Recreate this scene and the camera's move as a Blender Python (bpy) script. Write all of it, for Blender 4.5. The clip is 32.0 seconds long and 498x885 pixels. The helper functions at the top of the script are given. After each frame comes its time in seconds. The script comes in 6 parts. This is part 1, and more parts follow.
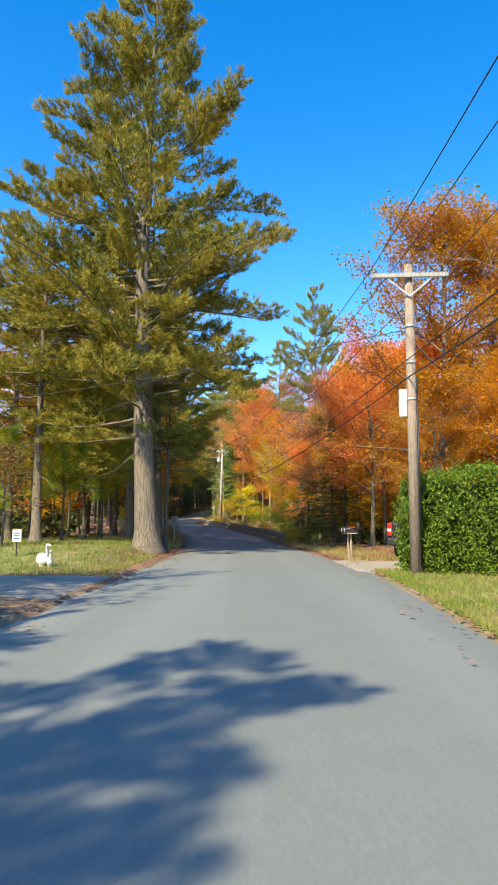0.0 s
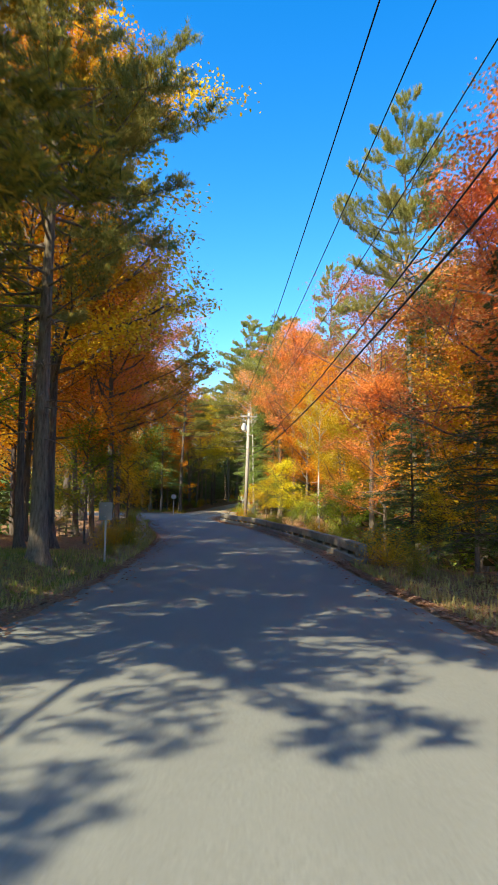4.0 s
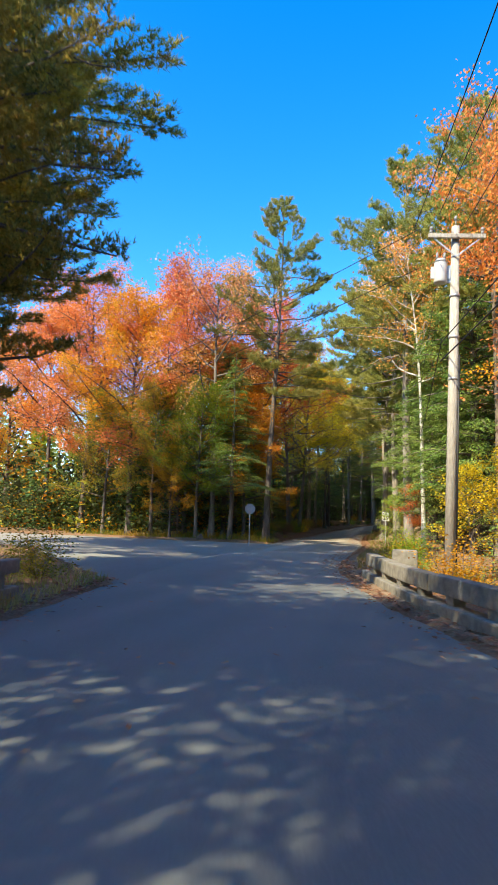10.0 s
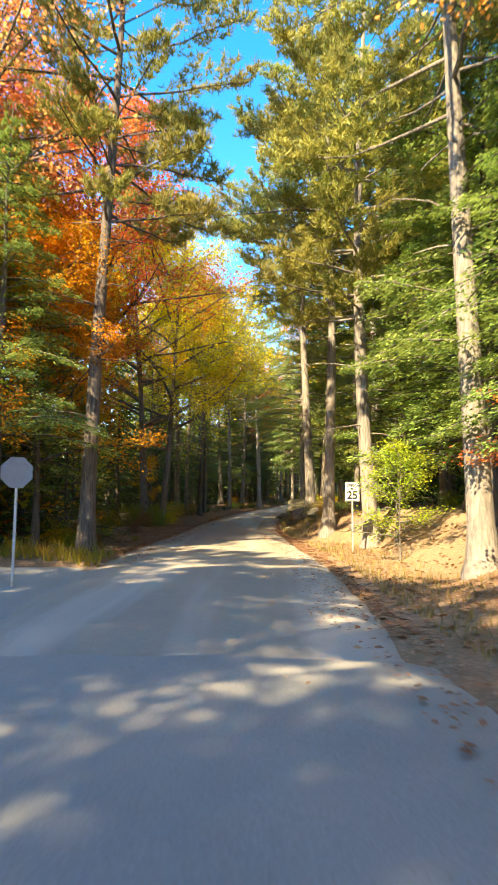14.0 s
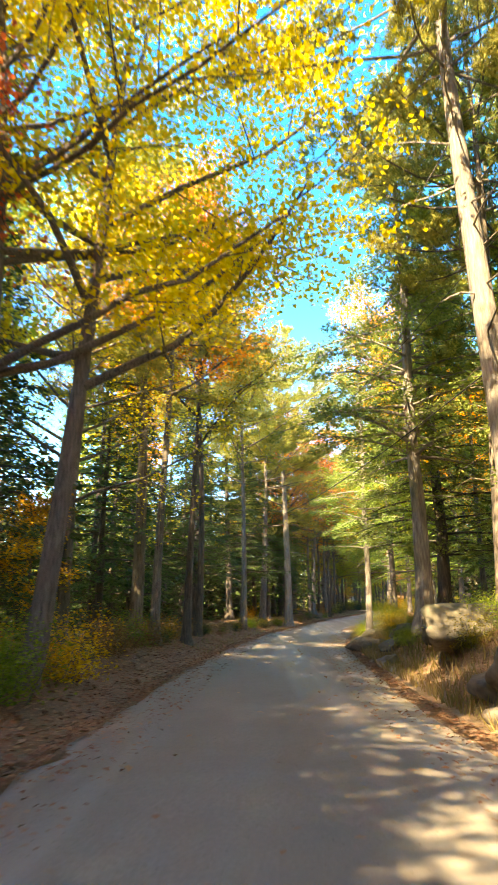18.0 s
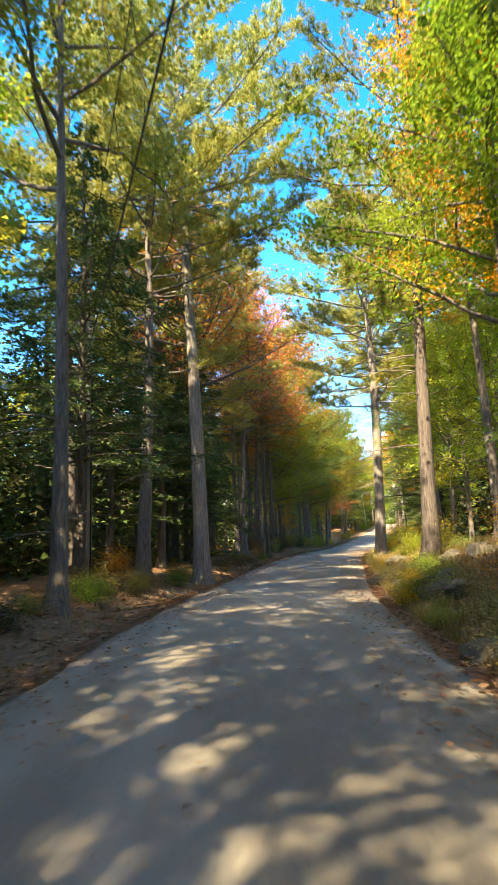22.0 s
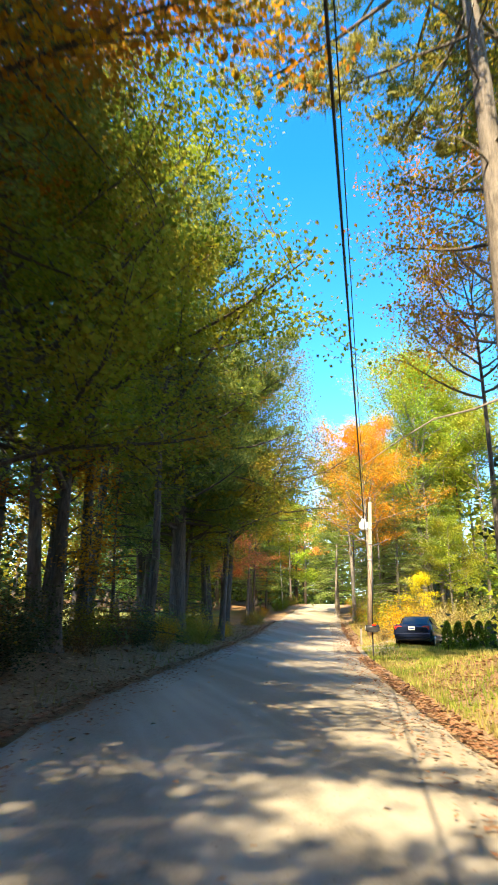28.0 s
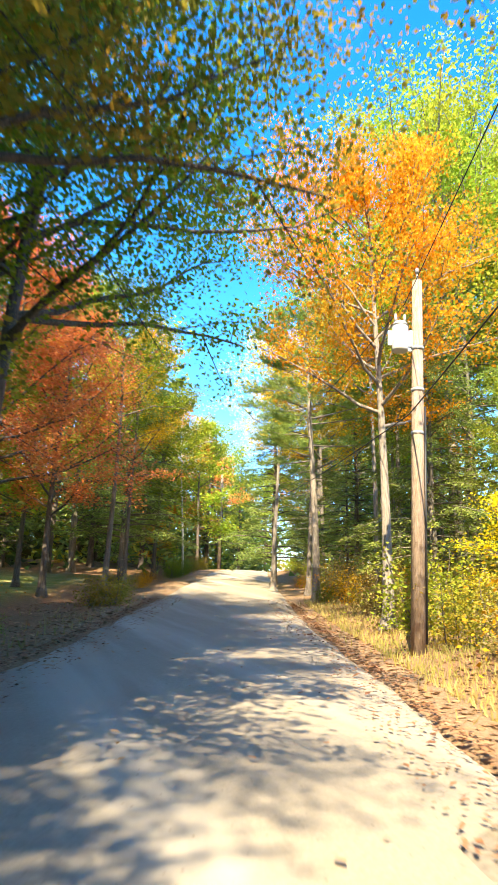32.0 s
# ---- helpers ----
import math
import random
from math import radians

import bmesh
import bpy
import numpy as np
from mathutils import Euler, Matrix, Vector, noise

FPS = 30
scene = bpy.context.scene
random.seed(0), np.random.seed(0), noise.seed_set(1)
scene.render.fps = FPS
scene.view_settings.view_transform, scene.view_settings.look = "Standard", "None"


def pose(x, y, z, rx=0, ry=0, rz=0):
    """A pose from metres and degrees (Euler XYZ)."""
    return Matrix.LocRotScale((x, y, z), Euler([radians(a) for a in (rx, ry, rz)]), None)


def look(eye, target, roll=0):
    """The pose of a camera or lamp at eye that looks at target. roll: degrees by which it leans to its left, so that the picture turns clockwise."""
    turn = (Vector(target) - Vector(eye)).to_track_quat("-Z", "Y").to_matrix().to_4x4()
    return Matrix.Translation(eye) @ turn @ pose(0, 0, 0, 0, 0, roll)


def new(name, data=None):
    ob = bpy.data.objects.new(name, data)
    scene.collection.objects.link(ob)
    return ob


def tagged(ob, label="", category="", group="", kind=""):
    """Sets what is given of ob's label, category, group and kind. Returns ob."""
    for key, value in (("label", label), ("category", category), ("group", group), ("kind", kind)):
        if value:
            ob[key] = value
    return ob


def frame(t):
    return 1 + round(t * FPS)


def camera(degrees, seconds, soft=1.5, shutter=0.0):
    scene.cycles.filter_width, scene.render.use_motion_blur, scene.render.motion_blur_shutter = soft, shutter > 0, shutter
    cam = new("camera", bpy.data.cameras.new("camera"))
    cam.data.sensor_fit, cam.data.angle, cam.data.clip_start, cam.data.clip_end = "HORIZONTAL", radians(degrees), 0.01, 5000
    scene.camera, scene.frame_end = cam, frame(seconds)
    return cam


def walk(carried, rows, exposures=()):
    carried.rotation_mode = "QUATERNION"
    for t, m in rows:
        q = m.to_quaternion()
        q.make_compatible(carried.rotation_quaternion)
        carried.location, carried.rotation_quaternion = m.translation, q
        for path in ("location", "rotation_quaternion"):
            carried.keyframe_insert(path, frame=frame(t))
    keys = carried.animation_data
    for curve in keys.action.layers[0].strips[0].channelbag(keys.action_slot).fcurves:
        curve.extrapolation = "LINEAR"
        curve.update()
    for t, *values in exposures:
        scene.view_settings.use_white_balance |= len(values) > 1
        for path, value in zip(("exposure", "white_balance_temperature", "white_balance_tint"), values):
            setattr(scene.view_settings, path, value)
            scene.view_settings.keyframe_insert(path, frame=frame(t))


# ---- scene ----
cam = camera(41.8, 32.0, soft=1.5, shutter=0.3)
PATH = [
    (0.000, (0.000, 0.000, 1.400), (0.000, 9.942, 2.471), 0.00),
    (0.500, (0.103, 3.219, 1.332), (0.033, 13.168, 2.334), 0.04),
    (1.000, (0.206, 6.324, 1.356), (0.101, 16.277, 2.323), 0.06),
    (1.500, (0.309, 9.543, 1.289), (0.152, 19.495, 2.256), 0.10),
    (2.000, (0.412, 12.864, 1.232), (0.116, 22.813, 2.199), 0.38),
    (2.500, (0.515, 16.185, 1.176), (0.080, 26.131, 2.124), 0.67),
    (4.500, (0.206, 29.675, 0.972), (-0.544, 39.596, 1.970), 0.26),
    (5.000, (0.103, 33.212, 0.835), (-0.821, 43.119, 1.832), -0.03),
    (5.500, (-0.103, 36.635, 0.789), (-1.166, 46.527, 1.802), -0.04),
    (6.000, (-0.412, 40.161, 0.755), (-1.579, 50.039, 1.784), 0.02),
    (6.500, (-0.721, 43.687, 0.720), (-1.974, 53.542, 1.870), 0.27),
    (7.000, (-1.030, 47.202, 0.788), (-2.403, 57.021, 2.092), 0.65),
    (7.500, (-1.442, 50.512, 0.834), (-3.007, 60.296, 2.187), 1.17),
    (8.000, (-1.854, 53.822, 0.880), (-3.644, 63.566, 2.246), 1.71),
    (8.500, (-2.472, 57.235, 0.937), (-4.452, 66.929, 2.385), 1.93),
    (9.000, (-3.090, 60.556, 0.880), (-5.259, 70.206, 2.359), 2.25),
    (9.500, (-4.017, 63.764, 0.915), (-6.340, 73.381, 2.373), 2.44),
    (10.000, (-4.944, 67.063, 1.064), (-7.245, 76.705, 2.383), 1.83),
    (10.500, (-5.768, 70.271, 1.098), (-7.911, 79.968, 2.266), -0.48),
    (11.000, (-6.592, 73.478, 1.133), (-8.518, 83.237, 2.167), -2.91),
    (11.500, (-7.313, 76.686, 1.168), (-8.904, 86.513, 2.122), -4.42),
    (12.000, (-7.828, 79.996, 1.214), (-9.090, 89.870, 2.173), -4.22),
    (12.500, (-8.343, 83.295, 1.362), (-9.184, 93.212, 2.343), -2.38),
    (13.000, (-8.755, 86.595, 1.511), (-9.435, 96.504, 2.666), 0.02),
    (13.500, (-8.961, 89.711, 1.432), (-9.381, 99.627, 2.658), 0.56),
    (14.000, (-9.167, 92.816, 1.456), (-9.342, 102.751, 2.579), 0.31),
    (14.500, (-9.373, 95.933, 1.377), (-9.565, 105.873, 2.448), -0.08),
    (15.000, (-9.682, 98.935, 1.390), (-9.874, 108.876, 2.461), -0.48),
    (15.500, (-9.888, 102.041, 1.414), (-10.198, 111.940, 2.796), -0.61),
    (17.500, (-10.557, 114.430, 1.764), (-11.401, 124.068, 4.293), 0.00),
    (18.000, (-10.686, 117.519, 1.843), (-10.988, 127.110, 4.654), 0.19),
    (18.500, (-10.721, 120.616, 1.921), (-10.646, 130.209, 4.742), 0.82),
    (19.000, (-10.764, 123.804, 2.024), (-10.552, 133.420, 4.757), 1.72),
    (19.500, (-10.765, 127.053, 2.093), (-10.351, 136.762, 4.449), 0.42),
    (20.000, (-10.716, 130.261, 2.150), (-10.111, 140.041, 4.142), -0.65),
    (20.500, (-10.537, 133.605, 2.288), (-9.866, 143.396, 4.209), -1.15),
    (21.000, (-10.318, 137.044, 2.450), (-9.630, 146.827, 4.405), -1.18),
    (21.500, (-10.101, 140.494, 2.566), (-9.328, 150.272, 4.518), -1.50),
    (22.000, (-9.791, 143.953, 2.682), (-8.813, 153.714, 4.625), -2.20),
    (22.500, (-9.429, 147.371, 2.787), (-8.240, 157.100, 4.771), -2.11),
    (23.000, (-9.024, 150.826, 2.949), (-7.659, 160.520, 4.991), -2.17),
    (23.500, (-8.478, 154.294, 3.111), (-6.922, 163.950, 5.193), -2.25),
    (24.000, (-7.880, 157.709, 3.306), (-6.082, 167.238, 5.747), -1.52),
    (24.500, (-7.143, 161.147, 3.456), (-5.208, 170.540, 6.290), -0.75),
    (26.500, (-3.910, 174.743, 4.163), (-1.897, 183.972, 7.443), 1.80),
    (27.000, (-3.030, 178.102, 4.366), (-0.994, 187.349, 7.581), 2.06),
    (27.500, (-2.147, 181.472, 4.534), (0.087, 190.707, 7.654), 1.47),
    (28.000, (-1.230, 184.823, 4.738), (1.180, 194.039, 7.779), 0.93),
    (28.500, (-0.207, 188.125, 4.898), (2.376, 197.310, 7.892), 0.58),
    (29.000, (0.813, 191.415, 5.093), (3.551, 200.566, 8.055), 0.47),
    (29.500, (1.900, 194.653, 5.279), (4.674, 203.798, 8.224), 0.60),
    (30.000, (3.012, 197.836, 5.488), (5.548, 207.060, 8.398), 2.59),
    (30.500, (4.128, 201.030, 5.662), (6.662, 210.271, 8.522), 3.71),
    (31.000, (5.299, 204.298, 5.826), (8.148, 213.472, 8.605), 3.28),
    (31.500, (6.590, 207.576, 6.006), (9.858, 216.625, 8.733), 2.32),
    (32.000, (7.828, 210.792, 6.160), (11.480, 219.715, 8.812), 1.53),
]
EXPOSURES = [(0, 0.95, 7300, 4), (1, 0.95, 7200, 3), (2, 0.95, 6900, 2), (5, 1.2, 7800, 4), (8, 1.25, 7800, 4), (9.2, 1.2, 7100, 2), (10.3, 1.25, 7100, 2), (11, 1.45, 7600, 3), (12, 1.75, 8200, 4), (14, 2.15, 9000, 5), (15.5, 2.2, 9200, 5),
             (18, 2.95, 10100, 8), (20, 2.92, 10000, 8), (21, 2.6, 9100, 7), (22.5, 2.25, 8200, 6), (24, 2.2, 8500, 7), (27, 2.1, 8500, 6), (29, 1.8, 8200, 6), (30, 1.65, 8000, 6), (30.5, 1.95, 7700, 7), (32, 2.05, 8000, 6)]
walk(cam, [(t, look(e, g, r)) for t, e, g, r in PATH], EXPOSURES)
# ---- world, sun ----
SUN_AZ, SUN_EL = 211.0, 44.0
w = bpy.data.worlds.new("sky")
scene.world = w
w.use_nodes = True
wn = w.node_tree.nodes
wl = w.node_tree.links
sky = wn.new("ShaderNodeTexSky")
sky.sky_type = "NISHITA"
sky.sun_disc = False
sky.sun_elevation, sky.sun_rotation = radians(SUN_EL), radians(SUN_AZ)
sky.air_density, sky.dust_density, sky.ozone_density = 1.0, 0.3, 3.0
hs = wn.new("ShaderNodeHueSaturation")
hs.inputs["Hue"].default_value = 0.507
hs.inputs["Value"].default_value = 1.32
hs.inputs["Saturation"].default_value = 1.42
wl.new(sky.outputs[0], hs.inputs["Color"])
wl.new(hs.outputs[0], wn["Background"].inputs["Color"])
wn["Background"].inputs["Strength"].default_value = 0.15
sun_data = bpy.data.lights.new("sun", "SUN")
sun_data.energy, sun_data.angle, sun_data.color = 4.8, radians(0.55), (1.0, 0.88, 0.7)
sun = new("sun", sun_data)
az, el = radians(SUN_AZ), radians(SUN_EL)
sun.matrix_world = look((math.sin(az) * math.cos(el) * 80, 100 + math.cos(az) * math.cos(el) * 80, math.sin(el) * 80), (0, 100, 0))

# ---- materials ----
def mat(name):
    m = bpy.data.materials.new(name)
    m.use_nodes = True
    nt = m.node_tree
    bsdf = nt.nodes["Principled BSDF"]
    return m, nt, bsdf


def node(nt, kind, **props):
    n = nt.nodes.new(kind)
    for k, v in props.items():
        if k == "op":
            n.operation = v
        elif k == "blend":
            n.data_type, n.blend_type = "RGBA", v
        elif k == "mode":
            n.feature = v
        else:
            n.inputs[k].default_value = v
    return n


def ramp(nt, fac, stops):
    r = nt.nodes.new("ShaderNodeValToRGB")
    e = r.color_ramp.elements
    while len(e) < len(stops):
        e.new(0.5)
    for i, (p, c) in enumerate(stops):
        e[i].position, e[i].color = p, (*c, 1)
    nt.links.new(fac, r.inputs[0])
    return r.outputs[0]


def noise_tex(nt, scale, detail=4, rough=0.6, stretch=None, coords="Object"):
    tc = nt.nodes.new("ShaderNodeTexCoord")
    src = tc.outputs[coords]
    if stretch:
        mp = node(nt, "ShaderNodeMapping", Scale=stretch)
        nt.links.new(src, mp.inputs[0])
        src = mp.outputs[0]
    n = node(nt, "ShaderNodeTexNoise", Scale=scale, Detail=detail, Roughness=rough)
    nt.links.new(src, n.inputs["Vector"])
    return n.outputs[0]


def mix(nt, fac, a, b, blend="MIX"):
    n = node(nt, "ShaderNodeMix", blend=blend)
    for sock, val in ((n.inputs[0], fac), (n.inputs[6], a), (n.inputs[7], b)):
        if isinstance(val, bpy.types.NodeSocket):
            nt.links.new(val, sock)
        elif isinstance(val, (int, float)):
            sock.default_value = val
        else:
            sock.default_value = (*val, 1)
    return n.outputs[2]


def bump(nt, bsdf, height, strength, dist=0.02):
    b = node(nt, "ShaderNodeBump", Strength=strength, Distance=dist)
    nt.links.new(height, b.inputs["Height"])
    nt.links.new(b.outputs[0], bsdf.inputs["Normal"])


def plain(name, color, rough=0.6, metal=0.0, var=0.15, scale=8.0, bumps=0.15, dirt=None):
    """A surface with a broad and a fine variation of one colour."""
    m, nt, b = mat(name)
    fine, broad = noise_tex(nt, scale), noise_tex(nt, scale / 9, 3)
    lo, hi = [c * (1 - var) for c in color], [min(c * (1 + var), 1) for c in color]
    c1 = ramp(nt, fine, [(0.3, lo), (0.7, hi)])
    c2 = mix(nt, ramp(nt, broad, [(0.45, (0, 0, 0)), (0.7, (0.5, 0.5, 0.5))]), c1, dirt or [c * 0.7 for c in color])
    nt.links.new(c2, b.inputs["Base Color"])
    b.inputs["Roughness"].default_value, b.inputs["Metallic"].default_value = rough, metal
    if bumps:
        bump(nt, b, fine, bumps)
    return m


def leaf_mat(name, cols, patch, trans=0.5, gloss=0.5):
    """Leaves: three tones leaf by leaf, a patch colour in broad clumps, a shift from tree to tree; light shines through."""
    m, nt, b = mat(name)
    geo = nt.nodes.new("ShaderNodeNewGeometry")
    info = nt.nodes.new("ShaderNodeObjectInfo")
    c = ramp(nt, geo.outputs["Random Per Island"], [(0.0, cols[0]), (0.5, cols[1]), (1.0, cols[2])])
    broad = noise_tex(nt, 0.45, 2, 0.5)
    c = mix(nt, ramp(nt, broad, [(0.42, (0, 0, 0)), (0.68, (0.85, 0.85, 0.85))]), c, patch)
    h = nt.nodes.new("ShaderNodeHueSaturation")
    hue = node(nt, "ShaderNodeMapRange")
    hue.inputs["To Min"].default_value, hue.inputs["To Max"].default_value = 0.485, 0.515
    val = node(nt, "ShaderNodeMapRange")
    val.inputs["To Min"].default_value, val.inputs["To Max"].default_value = 0.8, 1.2
    nt.links.new(info.outputs["Random"], hue.inputs["Value"])
    nt.links.new(info.outputs["Random"], val.inputs["Value"])
    nt.links.new(hue.outputs[0], h.inputs["Hue"])
    nt.links.new(val.outputs[0], h.inputs["Value"])
    nt.links.new(c, h.inputs["Color"])
    nt.links.new(h.outputs[0], b.inputs["Base Color"])
    b.inputs["Roughness"].default_value = gloss
    b.inputs["Specular IOR Level"].default_value = 0.15
    tr = nt.nodes.new("ShaderNodeBsdfTranslucent")
    nt.links.new(h.outputs[0], tr.inputs["Color"])
    ms = nt.nodes.new("ShaderNodeMixShader")
    ms.inputs[0].default_value = trans
    nt.links.new(b.outputs[0], ms.inputs[1])
    nt.links.new(tr.outputs[0], ms.inputs[2])
    nt.links.new(ms.outputs[0], nt.nodes["Material Output"].inputs["Surface"])
    return m


def bark_mat(name, dark, light, scale=3.0, bands=False):
    m, nt, b = mat(name)
    n = noise_tex(nt, scale, 6, 0.7, (6, 6, 0.8))
    c = ramp(nt, n, [(0.35, dark), (0.65, light)])
    blot = noise_tex(nt, 1.3, 4, 0.6)
    c = mix(nt, ramp(nt, blot, [(0.5, (0, 0, 0)), (0.7, (0.6, 0.6, 0.6))]), c, [v * 0.6 for v in light])
    if bands:
        n2 = noise_tex(nt, 4.0, 3, 0.6, (0.6, 0.6, 7))
        c = mix(nt, ramp(nt, n2, [(0.6, (0, 0, 0)), (0.66, (1, 1, 1))]), c, (0.05, 0.045, 0.04))
    nt.links.new(c, b.inputs["Base Color"])
    b.inputs["Roughness"].default_value = 0.9
    bump(nt, b, n, 0.7, 0.05)
    return m


LEAF = {
    "orange": leaf_mat("leaf_orange", [(0.624, 0.18, 0.018), (0.792, 0.3, 0.03), (0.85, 0.432, 0.042)], (0.6, 0.36, 0.036)),
    "amber": leaf_mat("leaf_amber", [(0.5, 0.256, 0.0206), (0.7, 0.406, 0.0275), (0.8, 0.54, 0.0413)], (0.525, 0.196, 0.0275)),
    "red": leaf_mat("leaf_red", [(0.68, 0.12, 0.045), (0.8, 0.2, 0.07), (0.85, 0.33, 0.09)], (0.8, 0.38, 0.08)),
    "coral": leaf_mat("leaf_coral", [(0.72, 0.2, 0.075), (0.82, 0.3, 0.11), (0.85, 0.4, 0.14)], (0.8, 0.36, 0.08)),
    "pink": leaf_mat("leaf_pink", [(0.625, 0.188, 0.0875), (0.75, 0.3, 0.125), (0.775, 0.413, 0.175)], (0.625, 0.275, 0.1)),
    "yellow": leaf_mat("leaf_yellow", [(0.65, 0.46, 0.025), (0.8, 0.6, 0.035), (0.85, 0.7, 0.07)], (0.6, 0.55, 0.046)),
    "lime": leaf_mat("leaf_lime", [(0.2, 0.33, 0.035), (0.31, 0.43, 0.05), (0.45, 0.51, 0.07)], (0.44, 0.38, 0.05)),
    "green": leaf_mat("leaf_green", [(0.1, 0.19, 0.021), (0.18, 0.3, 0.028), (0.28, 0.38, 0.042)], (0.3, 0.32, 0.035)),
    "olive": leaf_mat("leaf_olive", [(0.14, 0.196, 0.028), (0.252, 0.28, 0.042), (0.42, 0.336, 0.042)], (0.476, 0.28, 0.042)),
    "pine": leaf_mat("needle_pine", [(0.15, 0.2, 0.05), (0.3, 0.33, 0.085), (0.5, 0.45, 0.12)], (0.44, 0.4, 0.11), 0.35),
    "hemlock": leaf_mat("needle_hemlock", [(0.1, 0.18, 0.045), (0.2, 0.3, 0.075), (0.36, 0.44, 0.11)], (0.32, 0.38, 0.1), 0.42),
    "conifer": leaf_mat("needle_conifer", [(0.08, 0.15, 0.045), (0.17, 0.26, 0.07), (0.36, 0.39, 0.09)], (0.2, 0.28, 0.07), 0.45),
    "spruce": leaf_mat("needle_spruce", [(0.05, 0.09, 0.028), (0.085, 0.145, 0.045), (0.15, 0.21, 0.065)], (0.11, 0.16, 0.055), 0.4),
    "cedar": leaf_mat("needle_cedar", [(0.085, 0.17, 0.02), (0.15, 0.27, 0.03), (0.24, 0.35, 0.04)], (0.14, 0.23, 0.026), 0.3),
    "old_pine": leaf_mat("needle_old_pine", [(0.07, 0.09, 0.02), (0.22, 0.21, 0.04), (0.46, 0.34, 0.06)], (0.4, 0.29, 0.05), 0.3),
    # undergrowth leaves with the shade under the canopy put into their colour
    "shade": leaf_mat("leaf_shaded_undergrowth", [(0.03, 0.045, 0.018), (0.05, 0.07, 0.025), (0.09, 0.1, 0.035)], (0.08, 0.07, 0.03), 0.3),
    "dry": leaf_mat("dry_grass", [(0.28, 0.2, 0.08), (0.42, 0.32, 0.14), (0.36, 0.3, 0.1)], (0.2, 0.2, 0.05), 0.3),
    "lawn": leaf_mat("grass_blades", [(0.1, 0.17, 0.025), (0.18, 0.25, 0.04), (0.32, 0.3, 0.08)], (0.38, 0.3, 0.12), 0.3),
    "litter": leaf_mat("fallen_leaf", [(0.22, 0.115, 0.065), (0.37, 0.21, 0.115), (0.48, 0.33, 0.2)], (0.32, 0.17, 0.09), 0.25, 0.7),
    "bronze": leaf_mat("leaf_bronze", [(0.182, 0.091, 0.039), (0.26, 0.13, 0.052), (0.351, 0.195, 0.065)], (0.169, 0.156, 0.052), 0.25),
}
BARK = {
    "pine": bark_mat("bark_pine", (0.07, 0.055, 0.04), (0.26, 0.215, 0.165)),
    "maple": bark_mat("bark_maple", (0.07, 0.058, 0.048), (0.23, 0.2, 0.17), 4.0),
    "dark": bark_mat("bark_dark", (0.045, 0.035, 0.03), (0.16, 0.13, 0.11)),
    "pale": bark_mat("bark_pale", (0.13, 0.112, 0.095), (0.33, 0.29, 0.245), 3.5),
    "birch": bark_mat("bark_birch", (0.45, 0.42, 0.38), (0.72, 0.69, 0.63), 5.0, True),
}


def asphalt_mat():
    m, nt, b = mat("worn_asphalt")
    fine = noise_tex(nt, 45, 5, 0.75)
    mid = noise_tex(nt, 1.1, 4, 0.6)
    track = noise_tex(nt, 0.5, 3, 0.5, (1.6, 0.05, 1))
    c = ramp(nt, fine, [(0.3, (0.12, 0.132, 0.121)), (0.7, (0.203, 0.222, 0.204))])
    c = mix(nt, ramp(nt, mid, [(0.4, (0, 0, 0)), (0.75, (0.5, 0.5, 0.5))]), c, (0.138, 0.151, 0.14))
    c = mix(nt, ramp(nt, track, [(0.45, (0, 0, 0)), (0.7, (0.5, 0.5, 0.5))]), c, (0.218, 0.236, 0.216))
    # sand carried onto it from the dirt lane
    xyz = nt.nodes.new("ShaderNodeSeparateXYZ")
    tc = nt.nodes.new("ShaderNodeTexCoord")
    nt.links.new(tc.outputs["Object"], xyz.inputs[0])
    dust = node(nt, "ShaderNodeMapRange")
    dust.inputs["From Min"].default_value, dust.inputs["From Max"].default_value, dust.inputs["To Max"].default_value = 78, 99, 0.9
    nt.links.new(xyz.outputs["Y"], dust.inputs["Value"])
    uneven = node(nt, "ShaderNodeMath", op="MULTIPLY")
    nt.links.new(dust.outputs[0], uneven.inputs[0])
    nt.links.new(ramp(nt, noise_tex(nt, 0.6, 5, 0.65), [(0.3, (0.6, 0.6, 0.6)), (0.6, (1, 1, 1))]), uneven.inputs[1])
    c = mix(nt, uneven.outputs[0], c, ramp(nt, fine, [(0.3, (0.21, 0.195, 0.165)), (0.7, (0.34, 0.32, 0.275))]))
    nt.links.new(c, b.inputs["Base Color"])
    b.inputs["Roughness"].default_value = 0.85
    bump(nt, b, fine, 0.35, 0.01)
    return m


